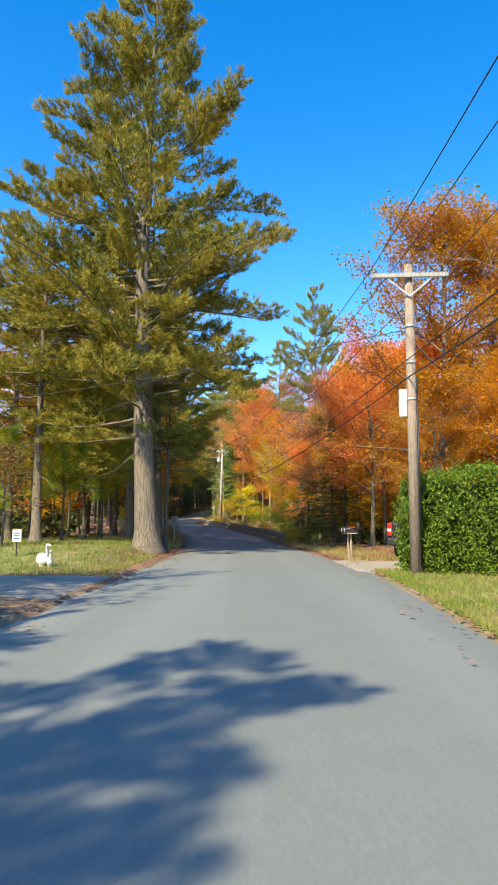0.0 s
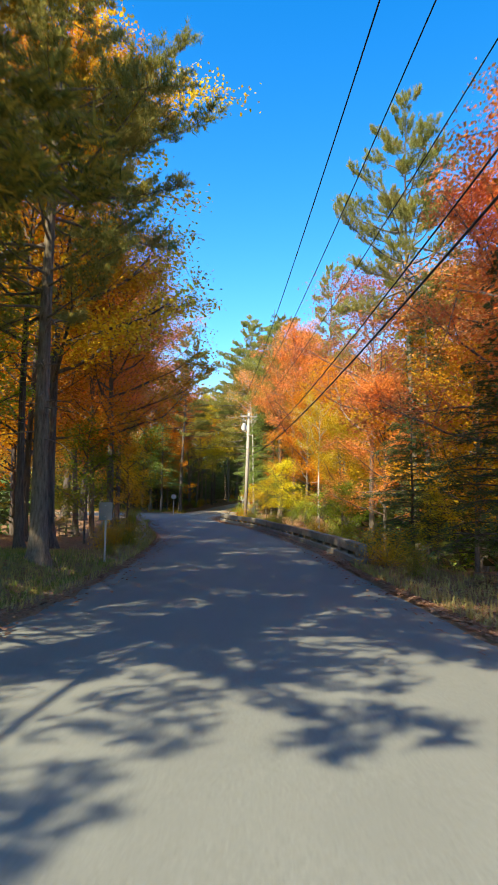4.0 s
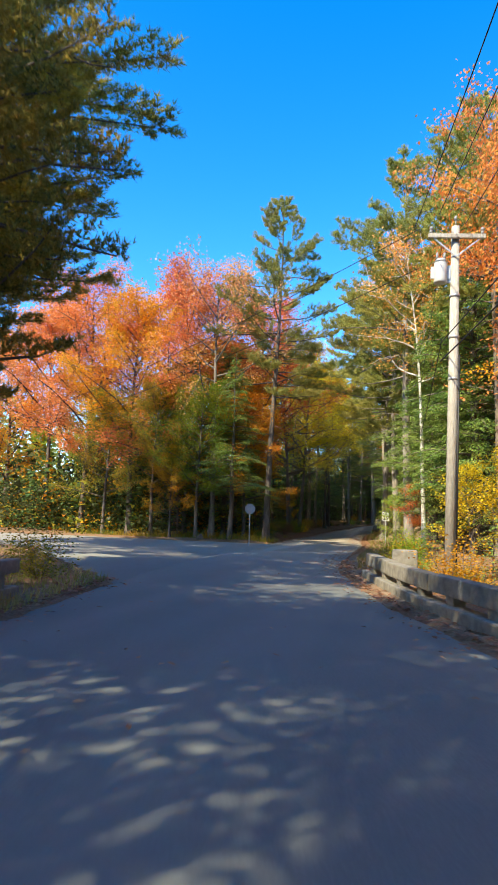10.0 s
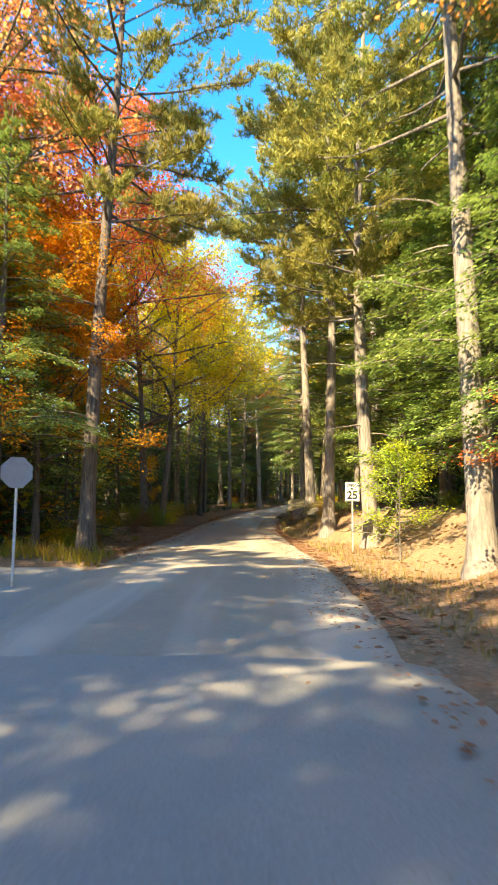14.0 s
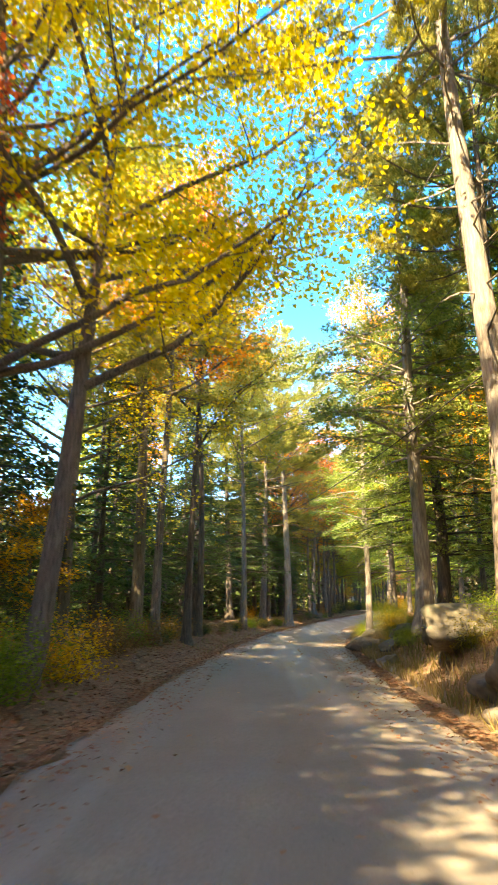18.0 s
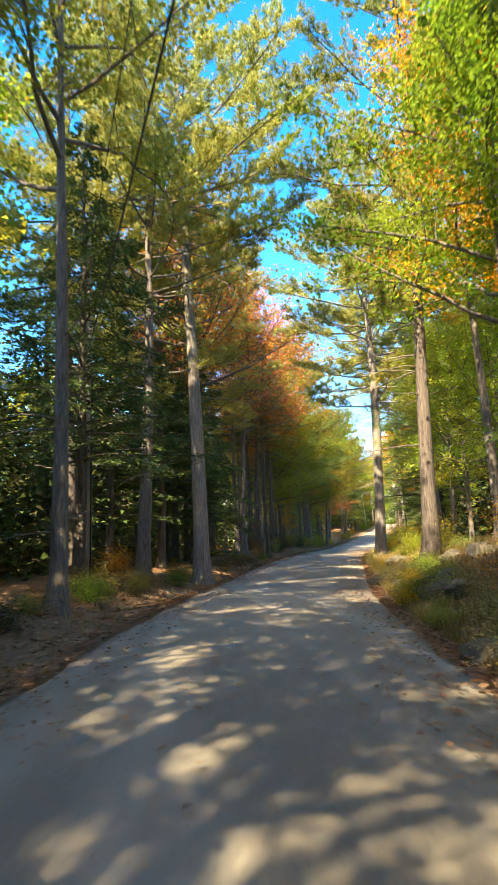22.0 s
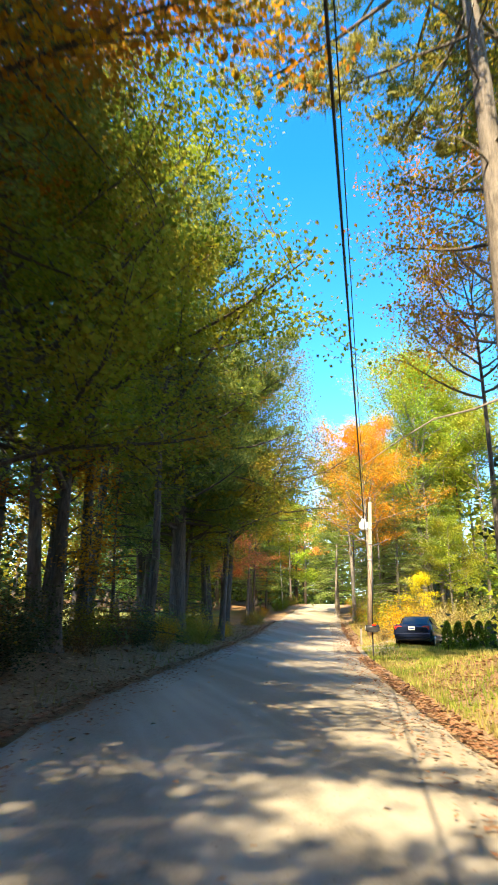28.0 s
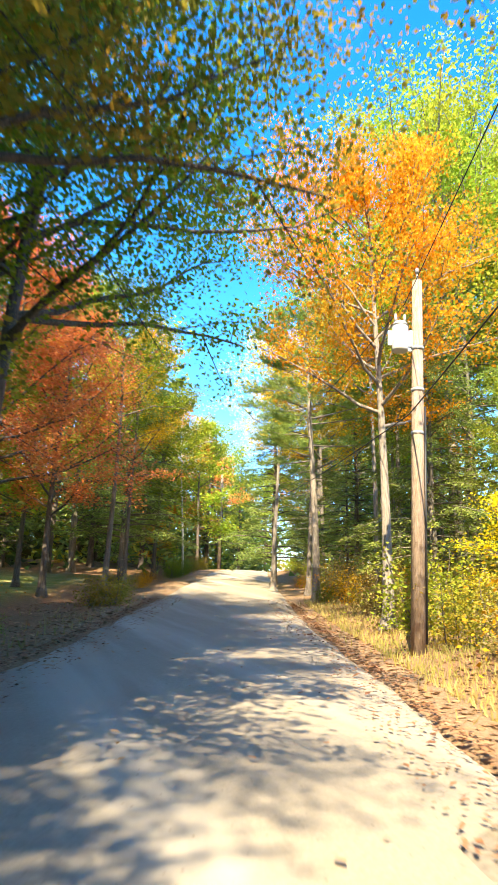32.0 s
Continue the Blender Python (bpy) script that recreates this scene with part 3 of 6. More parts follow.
def broadleaf(seed, H, base, spread, r0, limbs, leaves, size, lean=(0, 0), sigma=0.42, forks=1, dead=0, shape=leaf_tris):
    """A broad-leaved tree: trunk, limbs with twigs, and leaves in clumps along the twigs."""
    rng = np.random.default_rng(seed)
    wood, spots = [], []
    for f in range(forks):
        th = rng.uniform(0, 6.28)
        n = 14
        t = np.linspace(0, 1, n)
        z = np.concatenate([[-0.3, 0.0, 0.25], np.linspace(0.7, H * 0.93, n - 3)])
        sway = 0.018 * H
        fx = (math.cos(th) * 0.09 * H * (t ** 1.4)) * (forks > 1)
        fy = (math.sin(th) * 0.09 * H * (t ** 1.4)) * (forks > 1)
        px = lean[0] * z + fx + sway * np.sin(t * 5 + seed + f) * t + (math.cos(th) * r0 * 0.9 if forks > 1 else 0)
        py = lean[1] * z + fy + sway * np.sin(t * 4 + seed * 2 + f) * t + (math.sin(th) * r0 * 0.9 if forks > 1 else 0)
        px, py = px - px[1] * (forks == 1), py - py[1] * (forks == 1)
        trunk = np.stack([px, py, z], -1)
        rad = root_flare(r0 * (1 - 0.88 * t) * (0.8 if forks > 1 else 1), np.maximum(z, 0))
        wood.append(tube(trunk, rad, 9))
        for i in range(limbs // forks):
            h = base + (H * 0.9 - base) * ((i + rng.uniform(0, 0.8)) / (limbs // forks)) ** 0.9
            u = (h - base) / (H - base)
            p0 = np.array([np.interp(h, z, px), np.interp(h, z, py), h])
            a = i * 2.4 + rng.uniform(-0.5, 0.5)
            length = spread * (0.55 + 0.75 * math.sin(math.pi * min(u * 0.85 + 0.18, 1))) * rng.uniform(0.75, 1.15) * (1 - 0.45 * u)
            up = 0.25 + 0.9 * u
            way = np.array([math.cos(a), math.sin(a), up])
            path, rr = limb(rng, p0, way / np.linalg.norm(way), length, max(0.035, r0 * 0.34 * (1 - 0.6 * u)), 6, 0.3, 0.13)
            wood.append(tube(path, rr, 5))
            for j in range(5):
                q = along_path(path, np.array([0.3 + 0.16 * j]))[0]
                d = path[-1] - path[0]
                d = d / np.linalg.norm(d) + rng.normal(size=3) * 0.65
                tw, tr = limb(rng, q, d / np.linalg.norm(d), length * rng.uniform(0.28, 0.5), 0.022, 2, 0.1, 0.2)
                wood.append(tube(tw, tr, 3))
                spots.append((tw, 1.0))
            spots.append((path[2:], 1.0))
    for _ in range(dead):
        h = rng.uniform(1.5, base)
        a = rng.uniform(0, 6.28)
        tw, tr = limb(rng, (np.interp(h, z, px), np.interp(h, z, py), h), (math.cos(a), math.sin(a), rng.uniform(-0.1, 0.3)), rng.uniform(0.7, 2.2), 0.025, 4, -0.2, 0.15)
        wood.append(tube(tw, tr, 3))
    per = max(1, leaves // len(spots))
    at = np.concatenate([along_path(p, rng.uniform(0.1, 1.0, per)) + np.clip(rng.normal(size=(per, 3)), -1.7, 1.7) * [sigma, sigma, sigma * 0.48] for p, _ in spots])
    return join(wood), shape(rng, at, size)


def pine(seed, H, base, spread, r0, tufts, blade=0.4, width=0.07, blades=5, dead=14, bare=0.45, gap=0.75, thick=2.6):
    """A white pine: level whorled limbs that turn up at the tip, with upright needle tufts on the twigs."""
    rng = np.random.default_rng(seed)
    z = np.concatenate([[-0.3, 0.0, 0.3], np.linspace(0.9, H, 13)])
    t = np.clip(z / H, 0, 1)
    sw = 0.012 * H
    px, py = sw * np.sin(t * 4 + seed) - sw * math.sin(seed), sw * np.sin(t * 3 + 2 * seed) - sw * math.sin(2 * seed)
    wood = [tube(np.stack([px, py, z], -1), root_flare(np.maximum(r0 * (1 - 0.95 * t ** 1.1), 0.02), np.maximum(z, 0), 0.7), 12)]
    twigs = []
    h = base
    while h < H - 0.3:
        u = (h - base) / (H - base)
        ln = spread * (min(1, 0.55 + 1.6 * u) * (1 - u) ** 0.75 + 0.06)
        for a in rng.uniform(0, 6.28) + np.arange(rng.integers(3, 6)) * 6.28 / 5 + rng.normal(size=1) * 0.3:
            L = ln * rng.uniform(0.55, 1.3)
            p0 = (np.interp(h, z, px), np.interp(h, z, py), h + rng.uniform(-0.2, 0.2))
            path, rr = limb(rng, p0, np.array([math.cos(a), math.sin(a), -0.06 + 0.4 * u]), L, 0.014 + 0.011 * L * (1 - 0.5 * u), 6, 0.2, 0.1)
            wood.append(tube(path, rr, 4))
            m = max(3, int(L * thick))
            for j in range(m):
                s = bare + (1 - bare) * (j + rng.uniform(0, 0.9)) / m
                q = along_path(path, np.array([s]))[0]
                d = path[-1] - path[0]
                side = np.cross(d / np.linalg.norm(d), [0, 0, 1]) * (1 if j % 2 else -1)
                dd = d / np.linalg.norm(d) * 0.8 + side * rng.uniform(0.3, 1.0) + [0, 0, 0.15]
                tw, _ = limb(rng, q, dd / np.linalg.norm(dd), L * 0.28 * (1.25 - s) + 0.3, 0.01, 3, 0.3, 0.1)
                twigs.append(tw)
            twigs.append(path[3:])
        h += gap * rng.uniform(0.7, 1.35)
    for _ in range(dead):
        hh, a = rng.uniform(0.15 * H, max(base, 0.3 * H)), rng.uniform(0, 6.28)
        tw, tr = limb(rng, (np.interp(hh, z, px), np.interp(hh, z, py), hh), (math.cos(a), math.sin(a), 0.05), rng.uniform(0.8, 2.6), 0.028, 4, -0.25, 0.12)
        wood.append(tube(tw, tr, 3))
    per = max(1, tufts // len(twigs))
    at, up = [], []
    for tw in twigs:
        at.append(along_path(tw, 0.15 + 0.85 * rng.uniform(0, 1, per) ** 0.6) + rng.normal(size=(per, 3)) * 0.06)
        d = tw[-1] - tw[0]
        up.append(np.tile(d / np.linalg.norm(d), (per, 1)))
    at, up = np.concatenate(at), np.concatenate(up)
    at, up = np.repeat(at, blades, 0), np.repeat(up, blades, 0)
    n = len(at)
    d = up * 0.55 + rng.normal(size=(n, 3)) * [0.62, 0.62, 0.42] + [0, 0, 0.3]
    d /= np.linalg.norm(d, axis=1)[:, None]
    b = np.cross(d, rng.normal(size=(n, 3)))
    b /= np.linalg.norm(b, axis=1)[:, None]
    L = (blade * rng.uniform(0.6, 1.2, n))[:, None]
    v = np.stack([at - b * width / 2, at + b * width / 2, at + d * L], 1).reshape(-1, 3)
    return join(wood), (v, np.arange(3 * n).reshape(n, 3))


def hemlock(seed, H, base, spread, r0, leaves, size=0.34, droop=0.35, gap=0.42, dead=10):
    """A hemlock or spruce: a cone of drooping limbs with flat feathery sprays."""
    rng = np.random.default_rng(seed)
    z = np.concatenate([[-0.3, 0.0, 0.3], np.linspace(0.9, H, 9)])
    t = np.clip(z / H, 0, 1)
    wood = [tube(np.stack([0.05 * np.sin(z), 0.05 * np.cos(z), z], -1), root_flare(np.maximum(r0 * (1 - 0.96 * t), 0.015), np.maximum(z, 0)), 9)]
    sp, al = [], []
    h = base
    count = 0
    while h < H - 0.2:
        u = (h - base) / (H - base)
        for a in rng.uniform(0, 6.28) + np.arange(4) * 1.57 + rng.normal(size=4) * 0.35:
            L = spread * (1 - u) ** 0.8 * rng.uniform(0.6, 1.2) + 0.15
            path, rr = limb(rng, (0, 0, h), np.array([math.cos(a), math.sin(a), 0.25]), L, 0.012 + 0.012 * L, 5, -droop * 1.6, 0.06)
            wood.append(tube(path, rr, 3))
            k = max(4, int(leaves * 0.011 * L))
            s = rng.uniform(0.12, 1, k) ** 0.8
            q = along_path(path, s)
            d = path[-1] - path[0]
            d /= np.linalg.norm(d)
            side = np.cross(d, [0, 0, 1])
            w2 = rng.uniform(-1, 1, k) * 0.38 * L * (1.15 - s)
            q = q + side * w2[:, None] + d * np.abs(w2)[:, None] * 0.5 + [0, 0, 1] * (-0.25 * np.abs(w2) + rng.normal(size=k) * 0.07)[:, None]
            sp.append(q)
            al.append(d + side * np.sign(w2)[:, None] * 0.7 - np.array([0, 0, 0.25]))
        h += gap * rng.uniform(0.7, 1.3)
    for _ in range(dead):
        hh, a = rng.uniform(0.8, base + 0.2 * H), rng.uniform(0, 6.28)
        tw, tr = limb(rng, (0, 0, hh), (math.cos(a), math.sin(a), 0.0), rng.uniform(0.6, 2.0), 0.02, 4, -0.3, 0.12)
        wood.append(tube(tw, tr, 3))
    return join(wood), leaf_tris(rng, np.concatenate(sp), size, 0.45, 0.9, np.concatenate(al))


def shrub(seed, H, W, leaves, size):
    rng = np.random.default_rng(seed)
    wood, at = [], []
    for i in range(9):
        a = rng.uniform(0, 6.28)
        path, rr = limb(rng, (rng.normal() * 0.12 * W, rng.normal() * 0.12 * W, -0.1), (math.cos(a) * 0.5, math.sin(a) * 0.5, 1), H * rng.uniform(0.6, 1.05), 0.018, 5, 0.1, 0.18)
        wood.append(tube(path, rr, 3))
        n = leaves // 9
        at.append(along_path(path, rng.uniform(0.15, 1, n)) + rng.normal(size=(n, 3)) * [W * 0.2, W * 0.2, H * 0.1])
    at = np.concatenate(at)
    at[:, 2] = np.abs(at[:, 2])
    return join(wood), leaf_quads(rng, at, size)


PROTO = {}


def proto(key, made):
    (wv, wf), (lv, lf) = made
    PROTO[key] = (mesh_from("trunk", wv, wf, BARK["maple"], False), mesh_from("crown", lv, lf, LEAF["green"]), float(max(lv[:, 2].max(), wv[:, 2].max())))


# near trees
proto("big_pine", pine(3, 24.5, 4.4, 7.6, 0.5, 56000, 0.25, 0.04, 5, 14, 0.24, 0.56, 5.6))
proto("wide_pine", pine(5, 24, 4.4, 8.4, 0.45, 46000, 0.27, 0.05, 5, 20, 0.08, 0.4, 7.0))
for i in range(3):
    proto("pine%d" % i, pine(20 + i, 22, [9, 11, 7.5][i], 5.4, 0.25, 21000, 0.22, 0.032, 5, 18, 0.3, 0.72, 4.2))
    proto("hemlock%d" % i, hemlock(40 + i, 16, [2.5, 4, 1.8][i], 3.8, 0.2, 9500, 0.135, gap=0.4))
for i in range(4):
    proto("maple%d" % i, broadleaf(60 + i, 14, [3.2, 4.2, 3.6, 5][i], 4.3, 0.2, 22, 18000, 0.15, sigma=0.42))
for i in range(3):
    proto("near_maple%d" % i, broadleaf(70 + i, 14, [3.2, 4.2, 3.6][i], 4.3, 0.2, 30, 32000, 0.105, sigma=0.34, shape=leaf_quads))
for i in range(3):
    proto("tall%d" % i, broadleaf(80 + i, 20, [9, 8, 11][i], 4.2, 0.21, 20, 14000, 0.115, sigma=0.42, dead=12, shape=leaf_quads))
proto("sparse", broadleaf(91, 17, 7, 4.6, 0.22, 26, 9500, 0.125, dead=6, shape=leaf_quads))
proto("spreading", broadleaf(95, 13, 3.6, 6.4, 0.3, 40, 68000, 0.12, sigma=0.45, forks=2, shape=leaf_quads))
for i in range(2):
    proto("fine_hemlock%d" % i, hemlock(160 + i, 16, [4, 2][i], 3.6, 0.22, 13000, 0.11, gap=0.36, dead=20))
    proto("twiggy%d" % i, hemlock(170 + i, 16, [7.5, 9][i], 3.0, 0.17, 6500, 0.12, gap=0.46, dead=130))
for i in range(2):
    proto("airy%d" % i, broadleaf(97 + i, 17, [4.5, 6][i], 5.0, 0.22, 28, 15000, 0.11, sigma=0.55, shape=leaf_quads))
proto("high_maple", broadleaf(75, 17, 6.5, 5.2, 0.22, 32, 36000, 0.11, sigma=0.38, shape=leaf_quads))
proto("gold_maple", broadleaf(99, 19, 5.2, 6.8, 0.32, 48, 62000, 0.12, sigma=0.5, forks=3, shape=leaf_quads))
proto("birch", broadleaf(93, 18, 8.5, 3.0, 0.15, 18, 3600, 0.12, lean=(0.04, 0.02), shape=leaf_quads))
for i in range(3):
    proto("sapling%d" % i, broadleaf(100 + i, 5.5, 1.2, 1.7, 0.05, 12, 4200, 0.1, sigma=0.3, shape=leaf_quads))
    proto("shrub%d" % i, shrub(110 + i, 1.5, 1.6, 2600, 0.062))
    proto("fir%d" % i, hemlock(120 + i, 5.5, 0.3, 1.9, 0.07, 1700, 0.16, gap=0.3, dead=0))
# trees of the second row
for i in range(2):
    proto("mid_pine%d" % i, pine(130 + i, 22, 9, 4.8, 0.25, 2800, 0.5, 0.11, 4, 8, 0.35, 1.0))
    proto("mid_maple%d" % i, broadleaf(140 + i, 15, 3.5, 4.4, 0.2, 14, 9000, 0.24, sigma=0.52))
    proto("mid_tall%d" % i, broadleaf(145 + i, 20, 9, 4.0, 0.2, 13, 7000, 0.23, sigma=0.52, dead=8))
    proto("mid_hemlock%d" % i, hemlock(150 + i, 16, 2.5, 3.7, 0.2, 2000, 0.31, gap=0.55, dead=10))

WORDS = {
    "orange": "orange-leaved", "amber": "golden amber", "red": "scarlet", "coral": "coral-red", "pink": "faded pink", "yellow": "bright yellow", "lime": "yellow-green",
    "green": "green-leaved", "olive": "olive green", "pine": "yellow-green", "hemlock": "feathery green", "spruce": "dark green", "conifer": "deep green", "bronze": "bronze-brown", "cedar": "clipped green", "old_pine": "dark green", "shade": "dark green", "dry": "straw-coloured",
}


def tree(kind, x, y, leaf, bark="maple", height=None, name=None, turn=None, wide=1.0, label=None, dz=0.0, lean=0.0, lean_to=0.0):
    tm, cm, h = PROTO[kind]
    s = (height or h) / h
    rz = turn if turn is not None else (x * 37.7 + y * 91.3) % 360
    species = name or ("pine_tree" if "pine" in kind else "hemlock_tree" if "hemlock" in kind or "fir" in kind or "twiggy" in kind else "shrub" if "shrub" in kind else "birch_tree" if kind == "birch" else "sapling" if "sapling" in kind else "maple_tree")
    e = new(species)
    e.matrix_world = Matrix.Translation((x, y, float(land(x, y)) + dz)) @ Matrix.Rotation(radians(lean), 4, Vector((-math.sin(radians(lean_to)), math.cos(radians(lean_to)), 0))) @ pose(0, 0, 0, 0, 0, rz) @ Matrix.Diagonal((s * wide, s * wide, s, 1))
    e.empty_display_size = 0.3
    for nm, me, m in (("trunk", tm, BARK[bark]), ("crown", cm, LEAF[leaf])):
        o = new("stem" if nm == "trunk" and species == "shrub" else nm, me)
        o.parent = e
        o.material_slots[0].link = "OBJECT"
        o.material_slots[0].material = m
    cat = species.replace("_", " ")
    tagged(e, label or "%s %s on the leaf-covered forest floor" % (WORDS[leaf], cat), cat.split()[-1] if "tree" in cat else cat, "woodland " + cat + "s")
    taken.append((x, y, 1.6 if species in ("shrub", "sapling") else 2.2))
    return e


taken = []


# ---- landmark trees ----
# opening stretch
tree("big_pine", -4.45, 28.8, "old_pine", "pine", 27.5, wide=0.92, label="huge old white pine with a furrowed trunk beside the lawn", turn=20)
tree("pine0", -3.75, 29.7, "hemlock", "dark", 9.5, label="young pine with fresh green needles against the great pine", turn=200)
# the dark bark here stands in for shade on this trunk
tree("pine1", -4.7, 34, "old_pine", "dark", 20, label="shaded white pine behind the great pine", turn=70)
tree("pine2", -5.7, 41.6, "pine", "pine", 18)
for x, y, k, c, h in [(-8.2, 36.5, "near_maple2", "green", 8), (-9.8, 39, "near_maple0", "lime", 11), (-12.8, 39.5, "near_maple1", "amber", 15), (-15.5, 34.5, "near_maple0", "amber", 13), (-18.5, 37, "near_maple2", "lime", 12)]:
    tree(k, x, y, c, "dark", h)
for x, y, k, c, h in [(9.8, 33, "near_maple0", "amber", 18.5), (14, 35, "near_maple1", "amber", 20), (17, 31, "tall0", "amber", 20), (7.2, 38.5, "near_maple2", "red", 13), (11, 40, "maple3", "red", 14),
                      (6.6, 45, "near_maple0", "coral", 12.5), (9.8, 47, "near_maple1", "pink", 15.5), (7.2, 51, "maple2", "amber", 10), (14, 44, "maple3", "orange", 15), (8.6, 30, "near_maple2", "amber", 9), (12, 29.5, "near_maple0", "orange", 10),
                      (18, 38, "maple1", "orange", 17), (21, 29, "sparse", "amber", 20), (14.5, 28, "sparse", "amber", 18)]:
    tree(k, x, y, c, "pale" if k in ("tall0", "sparse") else "maple", h)
tree("hemlock2", 5.3, 41.5, "spruce", "dark", 8)
tree("hemlock2", 6.1, 54, "spruce", "dark", 13)
tree("pine1", 6.3, 57.5, "pine", "pine", 25, wide=0.62, label="tall white pine with a tufted top above the brook", turn=10)
tree("hemlock0", 4.4, 48.5, "spruce", "dark", 6)
# behind the start, and round the first lawn
tree("pine2", -7.8, -6.5, "pine", "pine", 15)
tree("pine1", -11, -3, "pine", "pine", 15)
tree("maple1", -13, 2.5, "amber", "maple", 16.5)
for x, y, k, c, h in [(-10.4, 45.5, "maple1", "lime", 11), (-14, 42, "maple2", "amber", 12), (-18, 45, "maple0", "olive", 8), (-13.5, 49, "maple3", "yellow", 10), (-9.6, 25.6, "sapling1", "bronze", 4.2), (-11.2, 24.4, "sapling2", "bronze", 4.6), (-13, 26.5, "sapling0", "bronze", 4)]:
    tree(k, x, y, c, "dark", h)
# beside the bridge
for x, y, k, c, h in [(5.3, 61.5, "near_maple0", "coral", 11), (5.2, 66, "airy1", "pink", 19.5), (3.8, 70.8, "near_maple2", "yellow", 10), (8, 71, "near_maple0", "yellow", 15), (3.4, 91.5, "airy0", "coral", 18.5), (8.0, 84.5, "maple0", "pink", 17),
                      (10, 60, "maple2", "amber", 17), (11, 68, "maple3", "pink", 19), (4.8, 82, "near_maple1", "orange", 15), (4.5, 90, "near_maple2", "orange", 17), (9.5, 79, "maple0", "yellow", 17)]:
    tree(k, x, y, c, "pale" if c == "pink" else "maple", h)
tree("tall2", 2.4, 74.6, "yellow", "birch", 12.5, name="birch_tree", label="white-barked tree with thin yellow leaves behind the bridge rail")
tree("high_maple", -8.6, 47.4, "orange", "dark", 20, turn=200, wide=0.75)
for x, y, k, c, h in [(-8.6, 50, "near_maple1", "amber", 21), (-8.0, 56, "near_maple2", "orange", 16), (-10.8, 53, "near_maple0", "amber", 15), (-10.2, 60.5, "high_maple", "coral", 15.5), (-10.4, 66.2, "high_maple", "coral", 17.5), (-13.5, 59, "maple2", "amber", 13),
                      (-15.4, 73.5, "pine1", "old_pine", 20), (-16, 65, "maple3", "bronze", 16)]:
    tree(k, x, y, c, "dark", h)
tree("pine0", -7.6, 41.6, "olive", "pale", 22, name="pine_tree", label="tall pale-trunked pine with dead lower branches", turn=5)
# round the fork
tree("pine2", -22, 86.0, "old_pine", "dark", 25, turn=40, wide=1.25)
tree("wide_pine", -17.0, 80.0, "old_pine", "dark", 26, turn=80, wide=0.62, label="tall dense white pine at the mouth of the side road")
tree("pine0", -27, 93, "pine", "dark", 20)
tree("pine0", -14.2, 111.8, "pine", "dark", 25.5, label="tall lone white pine behind the fork", turn=150, wide=0.85)
tree("sparse", -18.1, 111.6, "pink", "maple", 21.5, label="half-bare maple with faded pink leaves at the fork")
for x, y, k, c, h in [(-21.5, 114, "near_maple0", "coral", 21), (-25, 113, "near_maple1", "orange", 20), (-29.5, 114, "near_maple2", "coral", 22), (-34, 116, "maple3", "pink", 20), (-39, 118, "maple0", "orange", 18), (-22.5, 111.3, "near_maple1", "olive", 12.5),
                      (-18.8, 110.2, "near_maple2", "green", 11.5), (-20.6, 109.9, "near_maple0", "amber", 6.5), (-26.5, 111.8, "near_maple0", "olive", 11), (-16.2, 113.2, "near_maple0", "orange", 11), (-16.8, 122, "high_maple", "red", 22.5), (-20.5, 119.5, "near_maple0", "orange", 17), (-17.5, 115.5, "maple1", "orange", 13),
                      (-19, 122, "maple2", "orange", 13)]:
    tree(k, x, y, c, "dark", h)
tree("hemlock1", -20.6, 113, "spruce", "dark", 14)
tree("hemlock0", -24, 116, "spruce", "dark", 12)
tree("pine1", -0.8, 97.5, "pine", "pine", 22, turn=90)
tree("pine2", -0.5, 103.5, "pine", "pine", 24)
tree("birch", -3.9, 101.5, "coral", "birch", 17.5, label="leaning white birch with red leaves beside the lane", lean=5, lean_to=180, turn=0)
tree("pine0", -4.6, 106.4, "pine", "pale", 25, turn=240)
tree("pine2", -5.3, 115.6, "pine", "pale", 24, turn=10)
tree("pine1", -6.4, 119.6, "pine", "pale", 22, turn=130)
tree("pine0", -4.6, 122.5, "pine", "pale", 23)
for x, y, k, h in [(-2.4, 101.5, "hemlock0", 12), (-2.2, 107, "hemlock1", 16), (-3.0, 112, "hemlock2", 13), (-2.2, 117.5, "hemlock0", 17), (-3.6, 126, "hemlock1", 15)]:
    tree(k, x, y, "hemlock", "dark", h)
for x, y, k, c, h in [(-1.9, 86.6, "sapling0", "yellow", 4.2), (-3.0, 87.8, "sapling1", "yellow", 3.4), (-0.6, 88.5, "sapling2", "lime", 4.5), (0.5, 84, "sapling0", "green", 4.5), (1.5, 80, "sapling1", "lime", 4.2), 
                      (-4.4, 103.6, "sapling0", "red", 3.6), (-5.4, 110.6, "sapling1", "lime", 3.4), (-4.9, 113.2, "fir0", "hemlock", 4.2), (2.6, 70, "sapling2", "lime", 5), (3.6, 66, "sapling1", "green", 5), (3.0, 61, "sapling0", "green", 4)]:
    tree(k, x, y, c, "maple", h)
for x, y, k, h in [(-3.3, 104.3, "fine_hemlock1", 14), (-3.2, 109.4, "fine_hemlock0", 17), (-1.2, 112.5, "hemlock2", 18), (-3.4, 119.0, "fine_hemlock1", 15), (-0.6, 99, "hemlock2", 15)]:
    tree(k, x, y, "hemlock", "dark", h)
